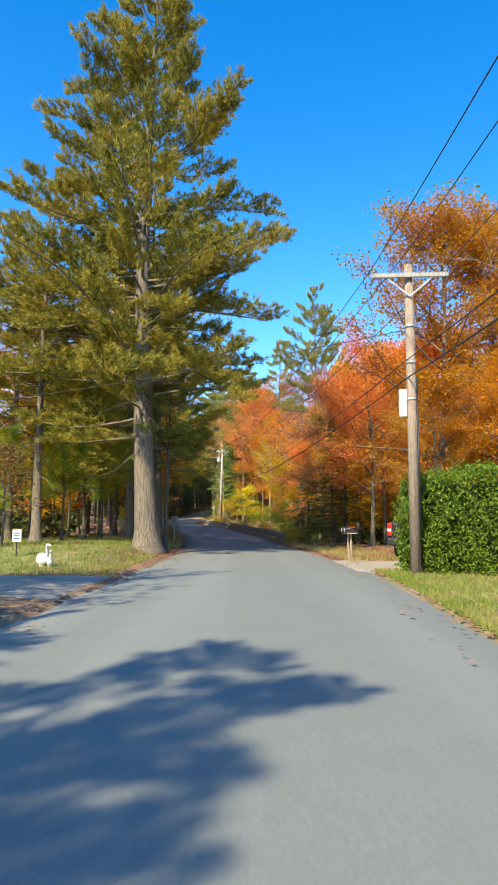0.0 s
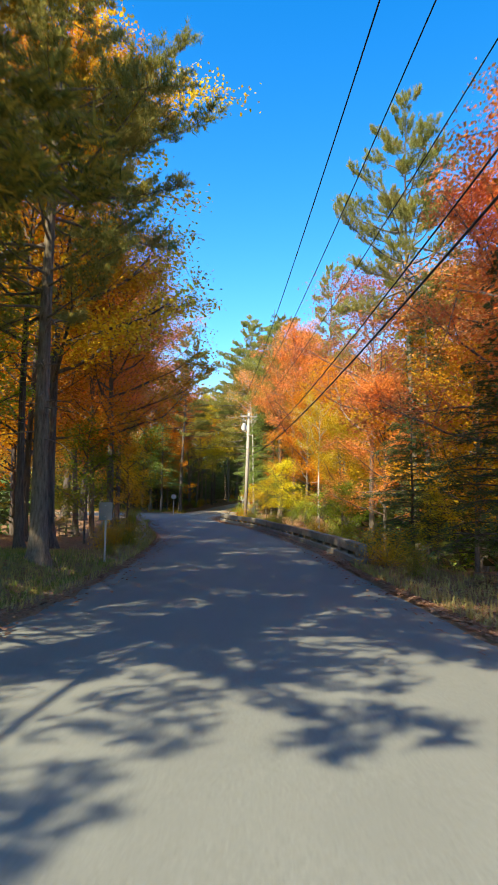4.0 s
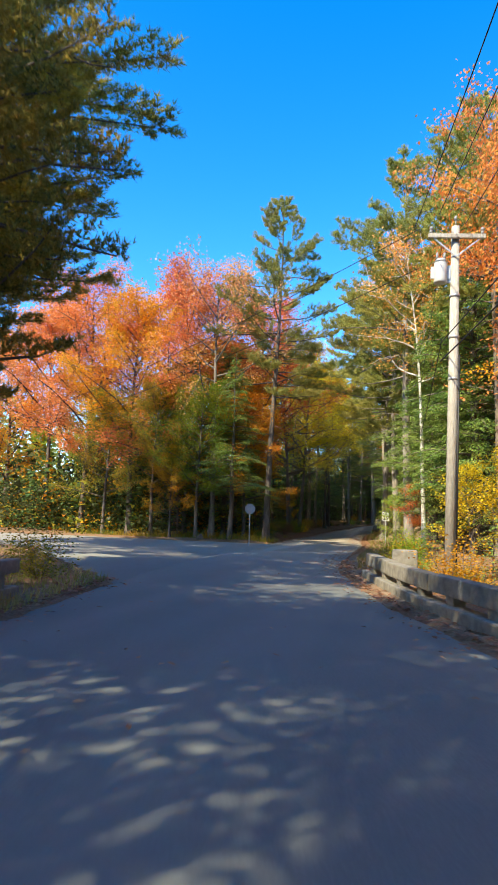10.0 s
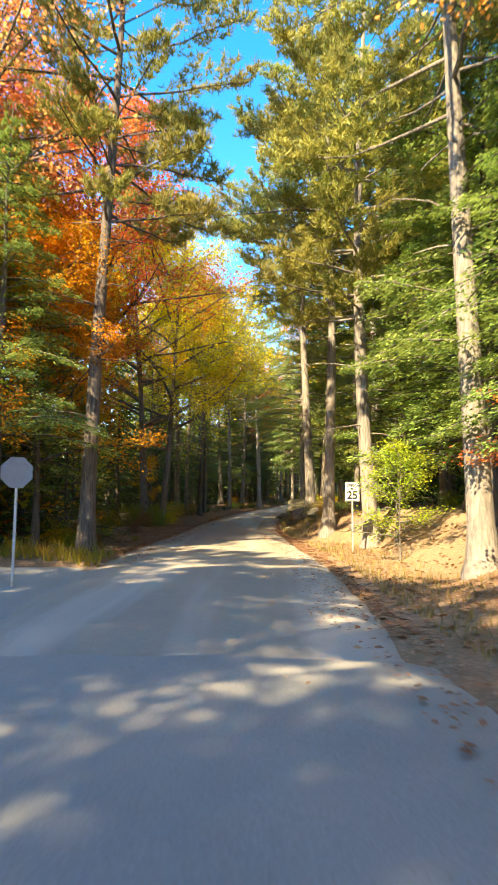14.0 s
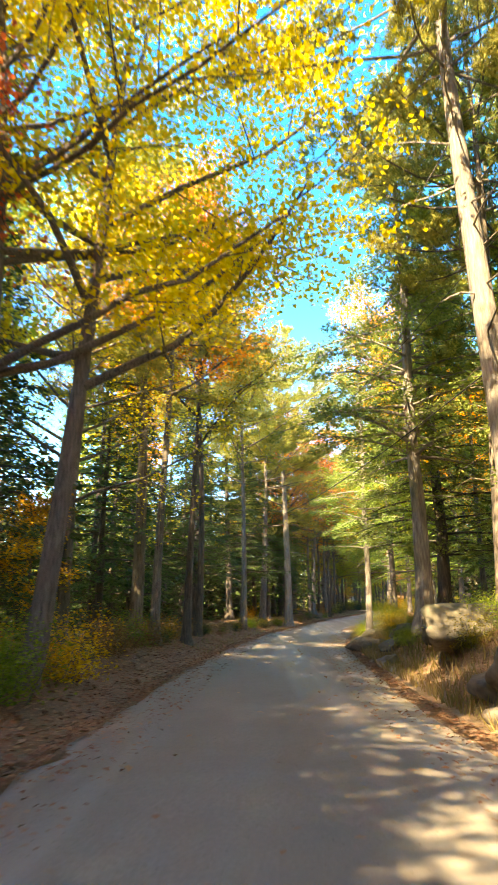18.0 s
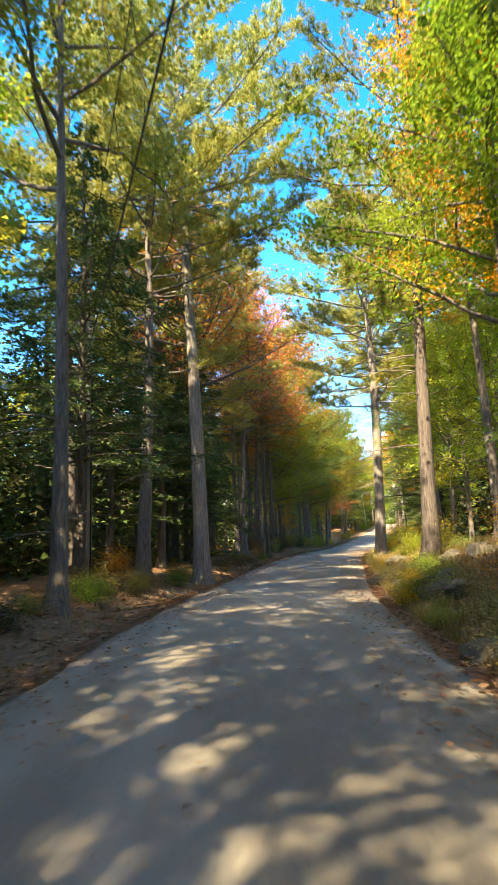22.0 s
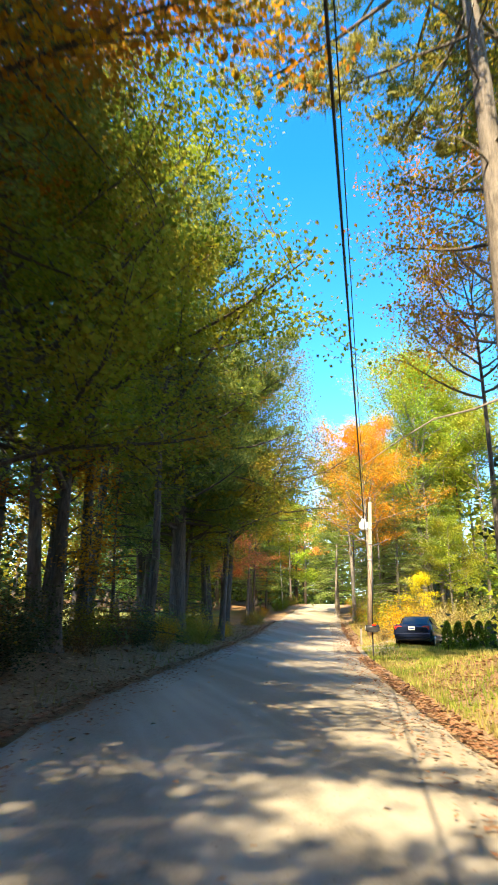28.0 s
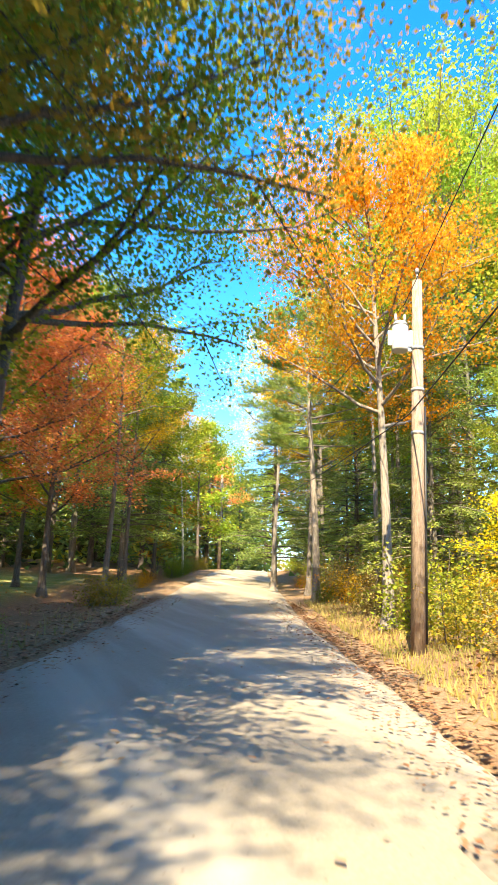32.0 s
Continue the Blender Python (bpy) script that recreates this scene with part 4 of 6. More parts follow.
# the lane through the woods
tree("gold_maple", -15.0, 128.4, "yellow", "maple", 20, name="maple_tree", label="tall maple with bright yellow leaves spreading over the lane")
tree("airy0", -16.6, 136.8, "yellow", "maple", 16)
for x, y, k, c, h, b in [(-14.5, 140, "tall0", "orange", 20, "maple"), (-15.3, 140.6, "pine0", "pine", 21, "pine"), (-13.8, 142.9, "tall1", "olive", 19, "dark"), (-13.9, 147.2, "tall2", "amber", 21, "dark"), (-14.6, 153, "pine1", "pine", 22, "dark"),
                         (-12.2, 156.5, "tall0", "olive", 20, "maple"), (-11.2, 165.2, "pine2", "pine", 20, "maple"), (-13.6, 166.3, "pine0", "pine", 22, "dark"), (-9.3, 166.2, "pine1", "pine", 24, "pale"), (-9.5, 182, "tall1", "orange", 18, "maple"),
                         # the pine at (-9.2, 179.4) is added to block sun from the lane
                         (-8.2, 187.5, "pine2", "pine", 23, "maple"), (-9.2, 179.4, "pine2", "pine", 22, "maple"), (-10.4, 176.8, "sparse", "amber", 19, "maple"), (-6.6, 184.9, "sparse", "bronze", 16, "maple"), (-4.7, 188, "sparse", "red", 17, "maple"), (-9.4, 172, "sparse", "red", 18, "maple"), (-18, 145, "tall0", "amber", 19, "dark")]:
    tree(k, x, y, c, b, h)
for x, y, h in [(-12.4, 160.5, 13), (-10.8, 170.5, 14), (-14.6, 150, 11), (-9.8, 176.5, 12), (-16, 158, 14), (-12, 174, 15)]:
    tree("hemlock1", x, y, "spruce", "dark", h)
tree("fine_hemlock0", -6.3, 136.7, "hemlock", "pale", 20, label="big hemlock with a pale scarred trunk on the bank", wide=0.9)
tree("fine_hemlock0", -6.6, 145.3, "hemlock", "pale", 15, label="slender hemlock with a pale trunk foot on the bank", wide=0.7)
for x, y, k, c, h, b in [(-4.7, 140.5, "fine_hemlock1", "hemlock", 17, "dark"), (-1.8, 133, "fine_hemlock1", "hemlock", 19, "dark"), (-6.4, 128.6, "pine1", "pine", 24, "pale"), (-4.8, 149.5, "tall0", "orange", 18, "dark"), (-3.9, 154.5, "near_maple1", "green", 12, "maple"),
                         (-2.4, 163.4, "pine0", "pine", 22, "dark"), (0.8, 164.2, "near_maple0", "lime", 9, "maple"), (0.5, 167, "near_maple2", "lime", 9, "maple"), (1.6, 171, "near_maple1", "lime", 10, "maple"), (-0.4, 175.4, "pine2", "pine", 23, "pale"),
                         (4.8, 182.5, "fine_hemlock1", "hemlock", 16, "dark"), (7.4, 186.6, "fine_hemlock0", "hemlock", 14, "dark"), (-2.2, 150, "hemlock0", "hemlock", 15, "dark"), (0.5, 157, "maple3", "orange", 15, "maple"), (7.6, 195.6, "tall2", "olive", 17, "dark"),
                         (7.6, 190, "hemlock1", "hemlock", 17, "dark"), (11, 197.5, "hemlock2", "hemlock", 13, "dark"), (11.5, 202.5, "tall2", "orange", 16, "maple")]:
    tree(k, x, y, c, b, h)
# the last stretch
for x, y, k, c, h, b in [(-5.9, 191, "tall0", "orange", 14, "maple"), (-5.2, 192, "tall1", "bronze", 14, "pale"), (-3.6, 195.5, "twiggy0", "hemlock", 15, "dark"), (-4.6, 186.6, "twiggy1", "hemlock", 14, "dark"), (-5.4, 189.2, "twiggy0", "conifer", 16, "dark"), (-3.4, 192.6, "twiggy1", "hemlock", 16, "dark"),
                         (-3.6, 201.5, "near_maple2", "olive", 16, "dark"), (-3.2, 198.4, "near_maple0", "olive", 14, "dark"), (-1.6, 200.6, "spreading", "lime", 15, "dark"),
                         (-3.6, 206, "hemlock1", "hemlock", 17, "dark"), (-0.6, 212, "pine2", "conifer", 19, "dark"),
                         (7.2, 223.4, "gold_maple", "green", 18.5, "dark"), (2.6, 219, "spreading", "olive", 17, "dark"), (1.6, 209.2, "twiggy1", "hemlock", 17, "dark"), (-1.9, 205, "pine2", "conifer", 20, "dark")]:
    tree(k, x, y, c, b, h)
for x, y, k, c, h, b in [(2.2, 217, "hemlock1", "hemlock", 16, "dark"), (7.8, 231.5, "near_maple0", "coral", 13, "dark"), (10.2, 236, "near_maple2", "coral", 12, "dark"),
                         (6.2, 226.5, "maple2", "lime", 9, "dark"), (14.4, 241.8, "tall0", "amber", 14, "dark"), (14.8, 244.6, "hemlock0", "hemlock", 15, "dark"),
                         (17.6, 249, "maple1", "green", 12, "dark"), (20.6, 253, "birch", "amber", 12, "birch"), (17.8, 225.4, "high_maple", "orange", 15.5, "pale"),
                         (21.6, 231.6, "tall2", "lime", 15, "pale"), (21, 235.2, "pine0", "hemlock", 15, "pale"), (22.4, 238.6, "tall1", "amber", 15, "maple")]:
    tree(k, x, y, c, b, h)
for x, y, k, c, h, b in [(25.2, 231, "high_maple", "lime", 24, "pale"), (29, 235, "high_maple", "olive", 26, "pale"), (21, 227.5, "hemlock0", "hemlock", 12, "maple"),
                         (25, 230, "hemlock1", "hemlock", 15, "maple"), (24, 225.5, "maple1", "lime", 8, "maple"), (28.5, 224.5, "maple2", "lime", 10, "maple"),
                         (24, 246, "hemlock2", "hemlock", 14, "dark"), (22.6, 243, "tall0", "yellow", 16, "pale"), (20.5, 223.8, "sapling0", "yellow", 4, "maple")]:
    tree(k, x, y, c, b, h)

for x, y, k, c, h, b in [(11.5, 249, "mid_maple0", "lime", 19, "dark"), (15, 256, "mid_hemlock0", "hemlock", 16, "dark"), (18.5, 263, "mid_maple1", "lime", 19, "dark"), (9, 257, "mid_maple0", "orange", 14, "dark"), (22.5, 270, "mid_maple0", "orange", 17, "dark"),
                         (13, 266, "mid_hemlock1", "hemlock", 17, "dark"), (9.5, 240, "mid_maple1", "lime", 12, "dark"), (5.5, 234, "mid_hemlock0", "hemlock", 14, "dark")
                         , (25, 280, "mid_maple0", "green", 14, "dark")]:
    tree(k, x, y, c, b, h)
tree("fine_hemlock0", -16.4, 110.4, "conifer", "dark", 13)
tree("fine_hemlock1", -17.8, 113.6, "conifer", "dark", 15)
tree("pine2", -10.2, 31.5, "old_pine", "pine", 19, wide=1.1)
tree("pine1", -13.2, 36, "old_pine", "pine", 18)
for x, y, h in [(-12.6, 168.5, 13), (-9.4, 173.5, 12), (-13.5, 177, 15), (-10.8, 180, 13), (-8.4, 186, 14), (-15.5, 171, 16), (-17, 142, 13), (-18.5, 150, 15), (-16.5, 146.5, 12), (-19.5, 137, 14), (-18, 133, 12)]:
    tree("mid_hemlock0", x, y, "spruce", "dark", h)
tree("gold_maple", 5.8, 218, "olive", "dark", 17, turn=130, label="many-stemmed maple with dark green crown arching over the lane")
tree("wide_pine", 3.2, 213.4, "conifer", "dark", 25, wide=0.74)
tree("spreading", 3.6, 216.6, "olive", "dark", 13, turn=40, label="spreading maple whose dark green boughs hang over the lane")
tree("pine1", 4.75, 192.4, "pine", "maple", 26, label="tall pale-trunked pine leaning beside the lane", lean=8, lean_to=61)
tree("high_maple", -4.5, 194.2, "amber", "dark", 19)
tree("sparse", -6.3, 184, "red", "maple", 20, lean=9, lean_to=70, label="leaning maple with thin crimson leaves beside the lane")
tree("tall1", -0.9, 203, "green", "dark", 20)
tree("tall0", 11.2, 200.5, "orange", "pale", 20)
for x, y, k, c, h in [(3, 226, "mid_hemlock0", "hemlock", 15), (6, 238, "mid_maple0", "lime", 14), (2, 234, "mid_hemlock1", "hemlock", 16), (8.5, 246, "mid_hemlock0", "hemlock", 16), (4, 248, "mid_maple1", "orange", 15), (-1, 224, "mid_maple0", "olive", 15), (0, 242, "mid_maple1", "lime", 15)]:
    tree(k, x, y, c, "dark", h)
tree("pine2", 4.6, 92.5, "pine", "pine", 27, wide=0.68, label="full white pine rising behind the coral maple", turn=60)
tree("fine_hemlock1", -1.6, 99.5, "conifer", "dark", 23.5, wide=0.8)
tree("near_maple0", 1.8, 86.8, "orange", "maple", 12.5)
tree("near_maple1", 0.7, 90.4, "coral", "maple", 20.5, wide=0.75, label="tall narrow maple with coral-pink leaves behind the pole")
for x, y, k, c, h in [(24.5, 262, "mid_maple0", "lime", 13), (27.5, 268.5, "mid_hemlock0", "hemlock", 15), (29.5, 275, "mid_maple1", "coral", 14), (33, 281, "mid_maple0", "lime", 16), (38, 287, "mid_hemlock1", "hemlock", 18), (40, 294, "mid_maple1", "lime", 17),
                      (46, 297, "mid_maple0", "green", 18), (35.5, 264, "mid_maple1", "lime", 13), (39, 270, "mid_hemlock0", "hemlock", 15), (43.5, 277, "mid_maple0", "orange", 14), (50, 285, "mid_maple1", "lime", 16), (53, 293, "mid_hemlock1", "hemlock", 17)]:
    tree(k, x, y, c, "dark", h)
tree("pine0", -24.5, 90.3, "old_pine", "dark", 26, wide=1.25)
tree("pine1", -20.2, 84.8, "old_pine", "dark", 25, wide=1.2)
tree("pine2", -29, 93.5, "old_pine", "dark", 25, wide=1.2)
# unseen maples added left of the view to throw shade on the road
for x, y, k, c, h in [(-14.5, 63.5, "near_maple1", "orange", 19), (-17.5, 67.5, "near_maple2", "amber", 19), (-18.8, 72.5, "near_maple0", "orange", 18)]:
    tree(k, x, y, c, "dark", h)
for x, y, k, c, h in [(-9.4, 33, "near_maple1", "green", 6.5), (-12, 32, "near_maple2", "lime", 6)]:
    tree(k, x, y, c, "dark", h)

# ---- the rest of the woods ----
def clear(x, y):
    """Whether a wild tree may stand here."""
    off = x - float(line_x(y))
    if left_edge(y) - 1.9 < off < right_edge(y) + 1.9:
        return False
    if x < -9 and abs(y - float(side_axis(x))) < float(side_half(x)) + 2.5:
        return False
    if float(lawn_mask(x, y)) > 0.05:
        return False
    if 0 < off < 22 and 8 < y < 30:
        return False
    if -30 < off < 0 and 6 < y < 20:
        return False
    if -32 < x < -8 and 63 < y < 93:
        return False
    if 0 < off < 14 and (26 < y < 100):
        return False
    if 0 < off < 22 and 202 < y < 226:
        return False
    return all((x - a) ** 2 + (y - b) ** 2 > r * r for a, b, r in taken)


def zone_mix(y, side):
    if y < 25:
        return [("maple", "amber"), ("maple", "orange"), ("pine", "pine"), ("maple", "green"), ("hemlock", "spruce")]
    if y < 82:
        return [("maple", "amber"), ("maple", "orange"), ("maple", "pink"), ("maple", "yellow"), ("pine", "pine"), ("hemlock", "spruce")] if side > 0 else [("maple", "amber"), ("maple", "orange"), ("maple", "bronze"), ("pine", "pine"), ("hemlock", "spruce")]
    if y < 122:
        return [("pine", "pine"), ("hemlock", "hemlock"), ("maple", "orange")] if side > 0 else [("maple", "red"), ("maple", "orange"), ("maple", "olive"), ("pine", "pine"), ("hemlock", "spruce")]
    if y < 195:
        return [("hemlock", "hemlock"), ("pine", "pine"), ("maple", "lime"), ("maple", "amber"), ("hemlock", "hemlock")] if side > 0 else [("hemlock", "spruce"), ("tall", "olive"), ("tall", "amber"), ("pine", "pine"), ("hemlock", "hemlock"), ("maple", "lime")]
    return [("hemlock", "hemlock"), ("maple", "lime"), ("pine", "hemlock"), ("tall", "olive")] if side > 0 else [("hemlock", "spruce"), ("maple", "olive"), ("hemlock", "spruce"), ("maple", "green"), ("pine", "spruce")]


rng = random.Random(7)
tries = count = 0
while tries < 9000 and count < 120:
    tries += 1
    y = rng.uniform(-12, 275)
    side = rng.choice((-1, 1))
    off = side * rng.uniform(5.0, 15)
    x = float(line_x(y)) + off
    if not clear(x, y) or any((x - a) ** 2 + (y - b) ** 2 < 3.4 ** 2 for a, b, r in taken if r > 2):
        continue
    kind, leaf = rng.choice(zone_mix(y, side))
    if side < 0 and 98 < y < 192 and (rng.random() < 0.6 or kind == "pine"):
        continue
    if y < 85 and kind == "pine":
        kind, leaf = "maple", "amber"
    if kind == "maple" and y > 122:
        kind = "tall"
    h = {"maple": rng.uniform(10, 15), "tall": rng.uniform(15, 20), "pine": rng.uniform(18, 23), "hemlock": rng.uniform(8, 15)}[kind]
    if 26 < y < 60 and side > 0 or (-4 < y < 72 or 180 < y < 225) and side < 0:
        h *= 0.7
    tree(("%s%d" if abs(off) < 7.5 else "mid_%s%d") % (kind, rng.randrange(2)), x, y, leaf, {"pine": "pine", "hemlock": "dark", "tall": "maple", "maple": "dark"}[kind], h, turn=rng.uniform(0, 360))
    count += 1


def far_woods():
    """The woods behind the front rows: whole crowns and stems of one colour in one mesh each."""
    r = np.random.default_rng(11)
    crowns, stems, n = {}, [], 0
    while n < 330:
        y = r.uniform(-25, 320)
        side = r.choice((-1, 1))
        off = side * (13 + 42 * r.uniform() ** 1.5)
        x = float(line_x(y)) + off
        if not clear(x, y) or -8 < y < 30 and side > 0 and off < 24:
            continue
        n += 1
        kind, leaf = zone_mix(y, side)[r.integers(len(zone_mix(y, side)))]
        g = float(land(x, y))
        h = r.uniform(12, 18) * (0.7 if -4 < y < 74 or 175 < y < 230 and side < 0 else 1.0)
        base = 1.2 if kind == "hemlock" else 2.5
        k = 1300
        t = r.uniform(0, 1, k)
        prof = (1 - t) ** 0.8 * 3.4 if kind == "hemlock" else np.sin(np.pi * (0.12 + 0.86 * t)) ** 0.7 * 3.6
        a = r.uniform(0, 6.28, k)
        rad = prof * np.sqrt(r.uniform(0.25, 1, k)) * (0.85 + 0.25 * np.sin(3 * a + 5 * t + n))
        at = np.stack([x + np.cos(a) * rad, y + np.sin(a) * rad, g + base + t * (h - base) + r.normal(size=k) * 0.3], -1)
        crowns.setdefault(leaf, []).append(leaf_tris(r, at, 0.42, 0.8, 0.5))
        stems.append(tube([(x, y, g - 0.3), (x + 0.1, y, g + h * 0.4), (x, y + 0.1, g + h * 0.9)], [0.2, 0.14, 0.03], 6))
    for k in range(300):
        # the outer belt, thick to the ground
        y = r.uniform(-25, 345)
        side = r.choice((-1, 1))
        off = side * r.uniform(44, 66)
        if k > 240:
            y, off = r.uniform(292, 335), r.uniform(-45, 60)
        elif k > 200:
            y, off = r.uniform(95, 150), r.uniform(-80, -55)
        x = float(line_x(y)) + off
        if x < -9 and abs(y - float(side_axis(x))) < 5 or abs(off) < 5 and y < 300:
            continue
        g, h, m = float(land(x, y)), r.uniform(11, 17), 330
        t = r.uniform(0, 1, m) ** 1.2
        a = r.uniform(0, 6.28, m)
        rad = np.sqrt(r.uniform(0.1, 1, m)) * 4.2 * (1 - 0.75 * t)
        at = np.stack([x + np.cos(a) * rad, y + np.sin(a) * rad, g + t * h], -1)
        mixed = zone_mix(y, side)
        crowns.setdefault(mixed[r.integers(len(mixed))][1], []).append(leaf_tris(r, at, 0.95, 0.8, 0.4))
    # low brush between the trunks, partly in leaf tones darkened for forest shade
    for k in range(3800):
        y = r.uniform(-30, 310)
        side = r.choice((-1, 1))
        off = side * r.uniform(13, 44)
        x = float(line_x(y)) + off
        if x < -9 and abs(y - float(side_axis(x))) < float(side_half(x)) + 1.5 or float(lawn_mask(x, y)) > 0.05 or -8 < y < 30 and 0 < off < 26 or 0 < off < 24 and 202 < y < 224:
            continue
        g = float(land(x, y))
        h = r.uniform(1.2, 7.0)
        m = 40
        at = np.stack([x + r.normal(size=m) * 0.8, y + r.normal(size=m) * 0.8, g + r.uniform(0, h, m)], -1)
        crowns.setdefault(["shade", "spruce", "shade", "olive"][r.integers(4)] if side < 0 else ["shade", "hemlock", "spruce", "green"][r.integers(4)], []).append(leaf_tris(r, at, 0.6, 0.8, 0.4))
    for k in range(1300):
        # dark brush and young spruce that fill the wood beside the lane, canopy shade in their colour
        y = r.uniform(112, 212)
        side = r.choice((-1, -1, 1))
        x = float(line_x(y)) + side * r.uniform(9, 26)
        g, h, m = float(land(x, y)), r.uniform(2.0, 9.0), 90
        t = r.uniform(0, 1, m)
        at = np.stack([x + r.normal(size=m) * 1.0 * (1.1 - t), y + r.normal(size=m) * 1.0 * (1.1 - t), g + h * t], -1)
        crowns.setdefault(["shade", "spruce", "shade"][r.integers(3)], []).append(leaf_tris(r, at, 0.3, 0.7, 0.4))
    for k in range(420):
        # brush under the trees beyond the fork, much of it coloured dark for their shade
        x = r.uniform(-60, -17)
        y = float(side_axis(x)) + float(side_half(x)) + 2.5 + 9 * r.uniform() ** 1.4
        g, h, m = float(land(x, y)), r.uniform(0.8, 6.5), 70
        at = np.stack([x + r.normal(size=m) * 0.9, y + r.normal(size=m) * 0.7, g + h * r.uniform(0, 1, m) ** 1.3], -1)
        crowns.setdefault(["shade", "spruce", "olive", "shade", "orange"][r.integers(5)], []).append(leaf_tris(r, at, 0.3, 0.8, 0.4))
    for k in range(260):
        # thicket round the last bend
        x, y = r.uniform(-4, 48), r.uniform(250, 300)
        if abs(x - float(line_x(y))) < 5.5:
            continue
        g, h, m = float(land(x, y)), r.uniform(1.5, 6.0), 46
        at = np.stack([x + r.normal(size=m) * 0.9, y + r.normal(size=m) * 0.9, g + r.uniform(0, h, m)], -1)
        crowns.setdefault(["hemlock", "green", "lime", "spruce"][r.integers(4)], []).append(leaf_tris(r, at, 0.5, 0.8, 0.4))
    for leaf, some in crowns.items():
        v, f = join(some)
        tagged(new("far_woods", mesh_from("far_woods", v, f, LEAF[leaf])), WORDS[leaf] + " foliage of the woods behind the front trees", "woods", kind="stuff")
    v, f = join(stems)
    tagged(new("far_stems", mesh_from("far_stems", v, f, BARK["dark"], False)), "dark trunks of the woods behind the front trees", "woods", kind="stuff")


far_woods()
# dark brush along the shaded edge of the last stretch, half of it with shade in the leaf colour
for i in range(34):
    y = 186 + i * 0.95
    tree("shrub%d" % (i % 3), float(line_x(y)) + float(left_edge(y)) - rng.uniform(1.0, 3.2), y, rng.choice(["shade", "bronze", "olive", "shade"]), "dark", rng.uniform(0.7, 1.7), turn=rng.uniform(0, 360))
for i in range(26):
    y = 112 + i * 2.7
    tree("fir%d" % (i % 3), float(line_x(y)) - rng.uniform(8.5, 13), y, "spruce", "dark", rng.uniform(2.5, 6), turn=rng.uniform(0, 360))
# bright scrub behind the pole
for i in range(40):
    y = 217 + (i * 7.3) % 24
    x = float(line_x(y)) + 4.8 + (i * 3.7) % 11
    tree("shrub%d" % (i % 3), x, y, ["dry", "olive", "dry", "lime", "dry", "amber", "olive"][i % 7], "maple", 1.0 + (i * 0.37) % 1.8, turn=i * 77)
for i in range(95):
    y = 122 + (i * 0.618 % 1) * 60
    x = float(line_x(y) + right_edge(y)) + 0.5 + (i * 0.377 % 1) * 2.6
    tree("shrub%d" % (i % 3), x, y, ["dry", "lime", "olive", "dry", "hemlock", "amber"][i % 6], "maple", 0.3 + (i * 0.29) % 0.5, turn=i * 77, wide=1.3, label="low fern and weed clump on the leafy bank")
# weed clumps on the left; the "shade" ones have tree shade in their colour
for i in range(60):
    y = 118 + (i * 0.618 % 1) * 70
    x = float(line_x(y) + left_edge(y)) - 0.8 - (i * 0.377 % 1) * 3.0
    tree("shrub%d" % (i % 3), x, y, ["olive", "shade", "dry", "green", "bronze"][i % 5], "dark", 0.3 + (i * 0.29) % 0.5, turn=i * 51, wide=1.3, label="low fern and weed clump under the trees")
# undergrowth
tries = count = 0
while tries < 6000 and count < 180:
    tries += 1
    y = rng.uniform(20, 262)
    side = rng.choice((-1, 1))
    x = float(line_x(y)) + side * (2.4 + rng.expovariate(0.28) + (right_edge(y) if side > 0 else -left_edge(y)) * 0.6)
    off = x - float(line_x(y))
    if left_edge(y) - 1.0 < off < right_edge(y) + 1.0 or not (clear(x, y) or (abs(off) < 6 and float(lawn_mask(x, y)) < 0.05 and not (x < -9 and abs(y - float(side_axis(x))) < float(side_half(x)) + 1))):
        continue
    if 0 < off < 22 and 8 < y < 30 or 0 < off < 22 and 192 < y < 224:
        continue
    if 0 < off < 7 and 97 < y < 140 or 0 < off < 8 and 20 < y < 42:
        continue
    r = rng.random()
    if r < 0.55 or abs(off) < 5.2:
        pool = ["lime", "amber", "green", "olive"] if off > 0 else ["olive", "green", "bronze", "amber"]
        tree("shrub%d" % rng.randrange(3), x, y, rng.choice(pool), "maple", rng.uniform(0.5, 1.5), turn=rng.uniform(0, 360))
    elif r < 0.8:
        tree("sapling%d" % rng.randrange(3), x, y, rng.choice(["lime", "yellow", "orange", "green"] if off > 0 else ["olive", "green", "amber", "lime"]), "dark", rng.uniform(2.5, 6))
    else:
        tree("fir%d" % rng.randrange(3), x, y, "hemlock" if off > 0 else "spruce", "dark", rng.uniform(2, 6))
    count += 1


# ---- things ----
def part(name, bm, material, parent, label=""):
    me = bpy.data.meshes.new(name)
    bm.to_mesh(me)
    bm.free()
    me.materials.append(material)
    o = new(name, me)
    o.parent = parent
    if label:
        tagged(o, label)
    return o


def thing(name, m, label, category, group=""):
    e = new(name)
    e.empty_display_size = 0.3
    e.matrix_world = m
    return tagged(e, label, category, group)


def box(sx, sy, sz, at=(0, 0, 0), bevel=0.01, rot=None, bm=None):
    own = bmesh.new()
    bmesh.ops.create_cube(own, size=1, matrix=Matrix.Diagonal((sx, sy, sz, 1)))
    if bevel:
        bmesh.ops.bevel(own, geom=own.edges[:], offset=bevel, segments=2, affect="EDGES", profile=0.6)
    bmesh.ops.transform(own, matrix=Matrix.Translation(at) @ (rot or Matrix()), verts=own.verts)
    if bm is None:
        return own
    tmp = bpy.data.meshes.new("tmp")
    own.to_mesh(tmp)
    own.free()
    bm.from_mesh(tmp)
    bpy.data.meshes.remove(tmp)
    return bm


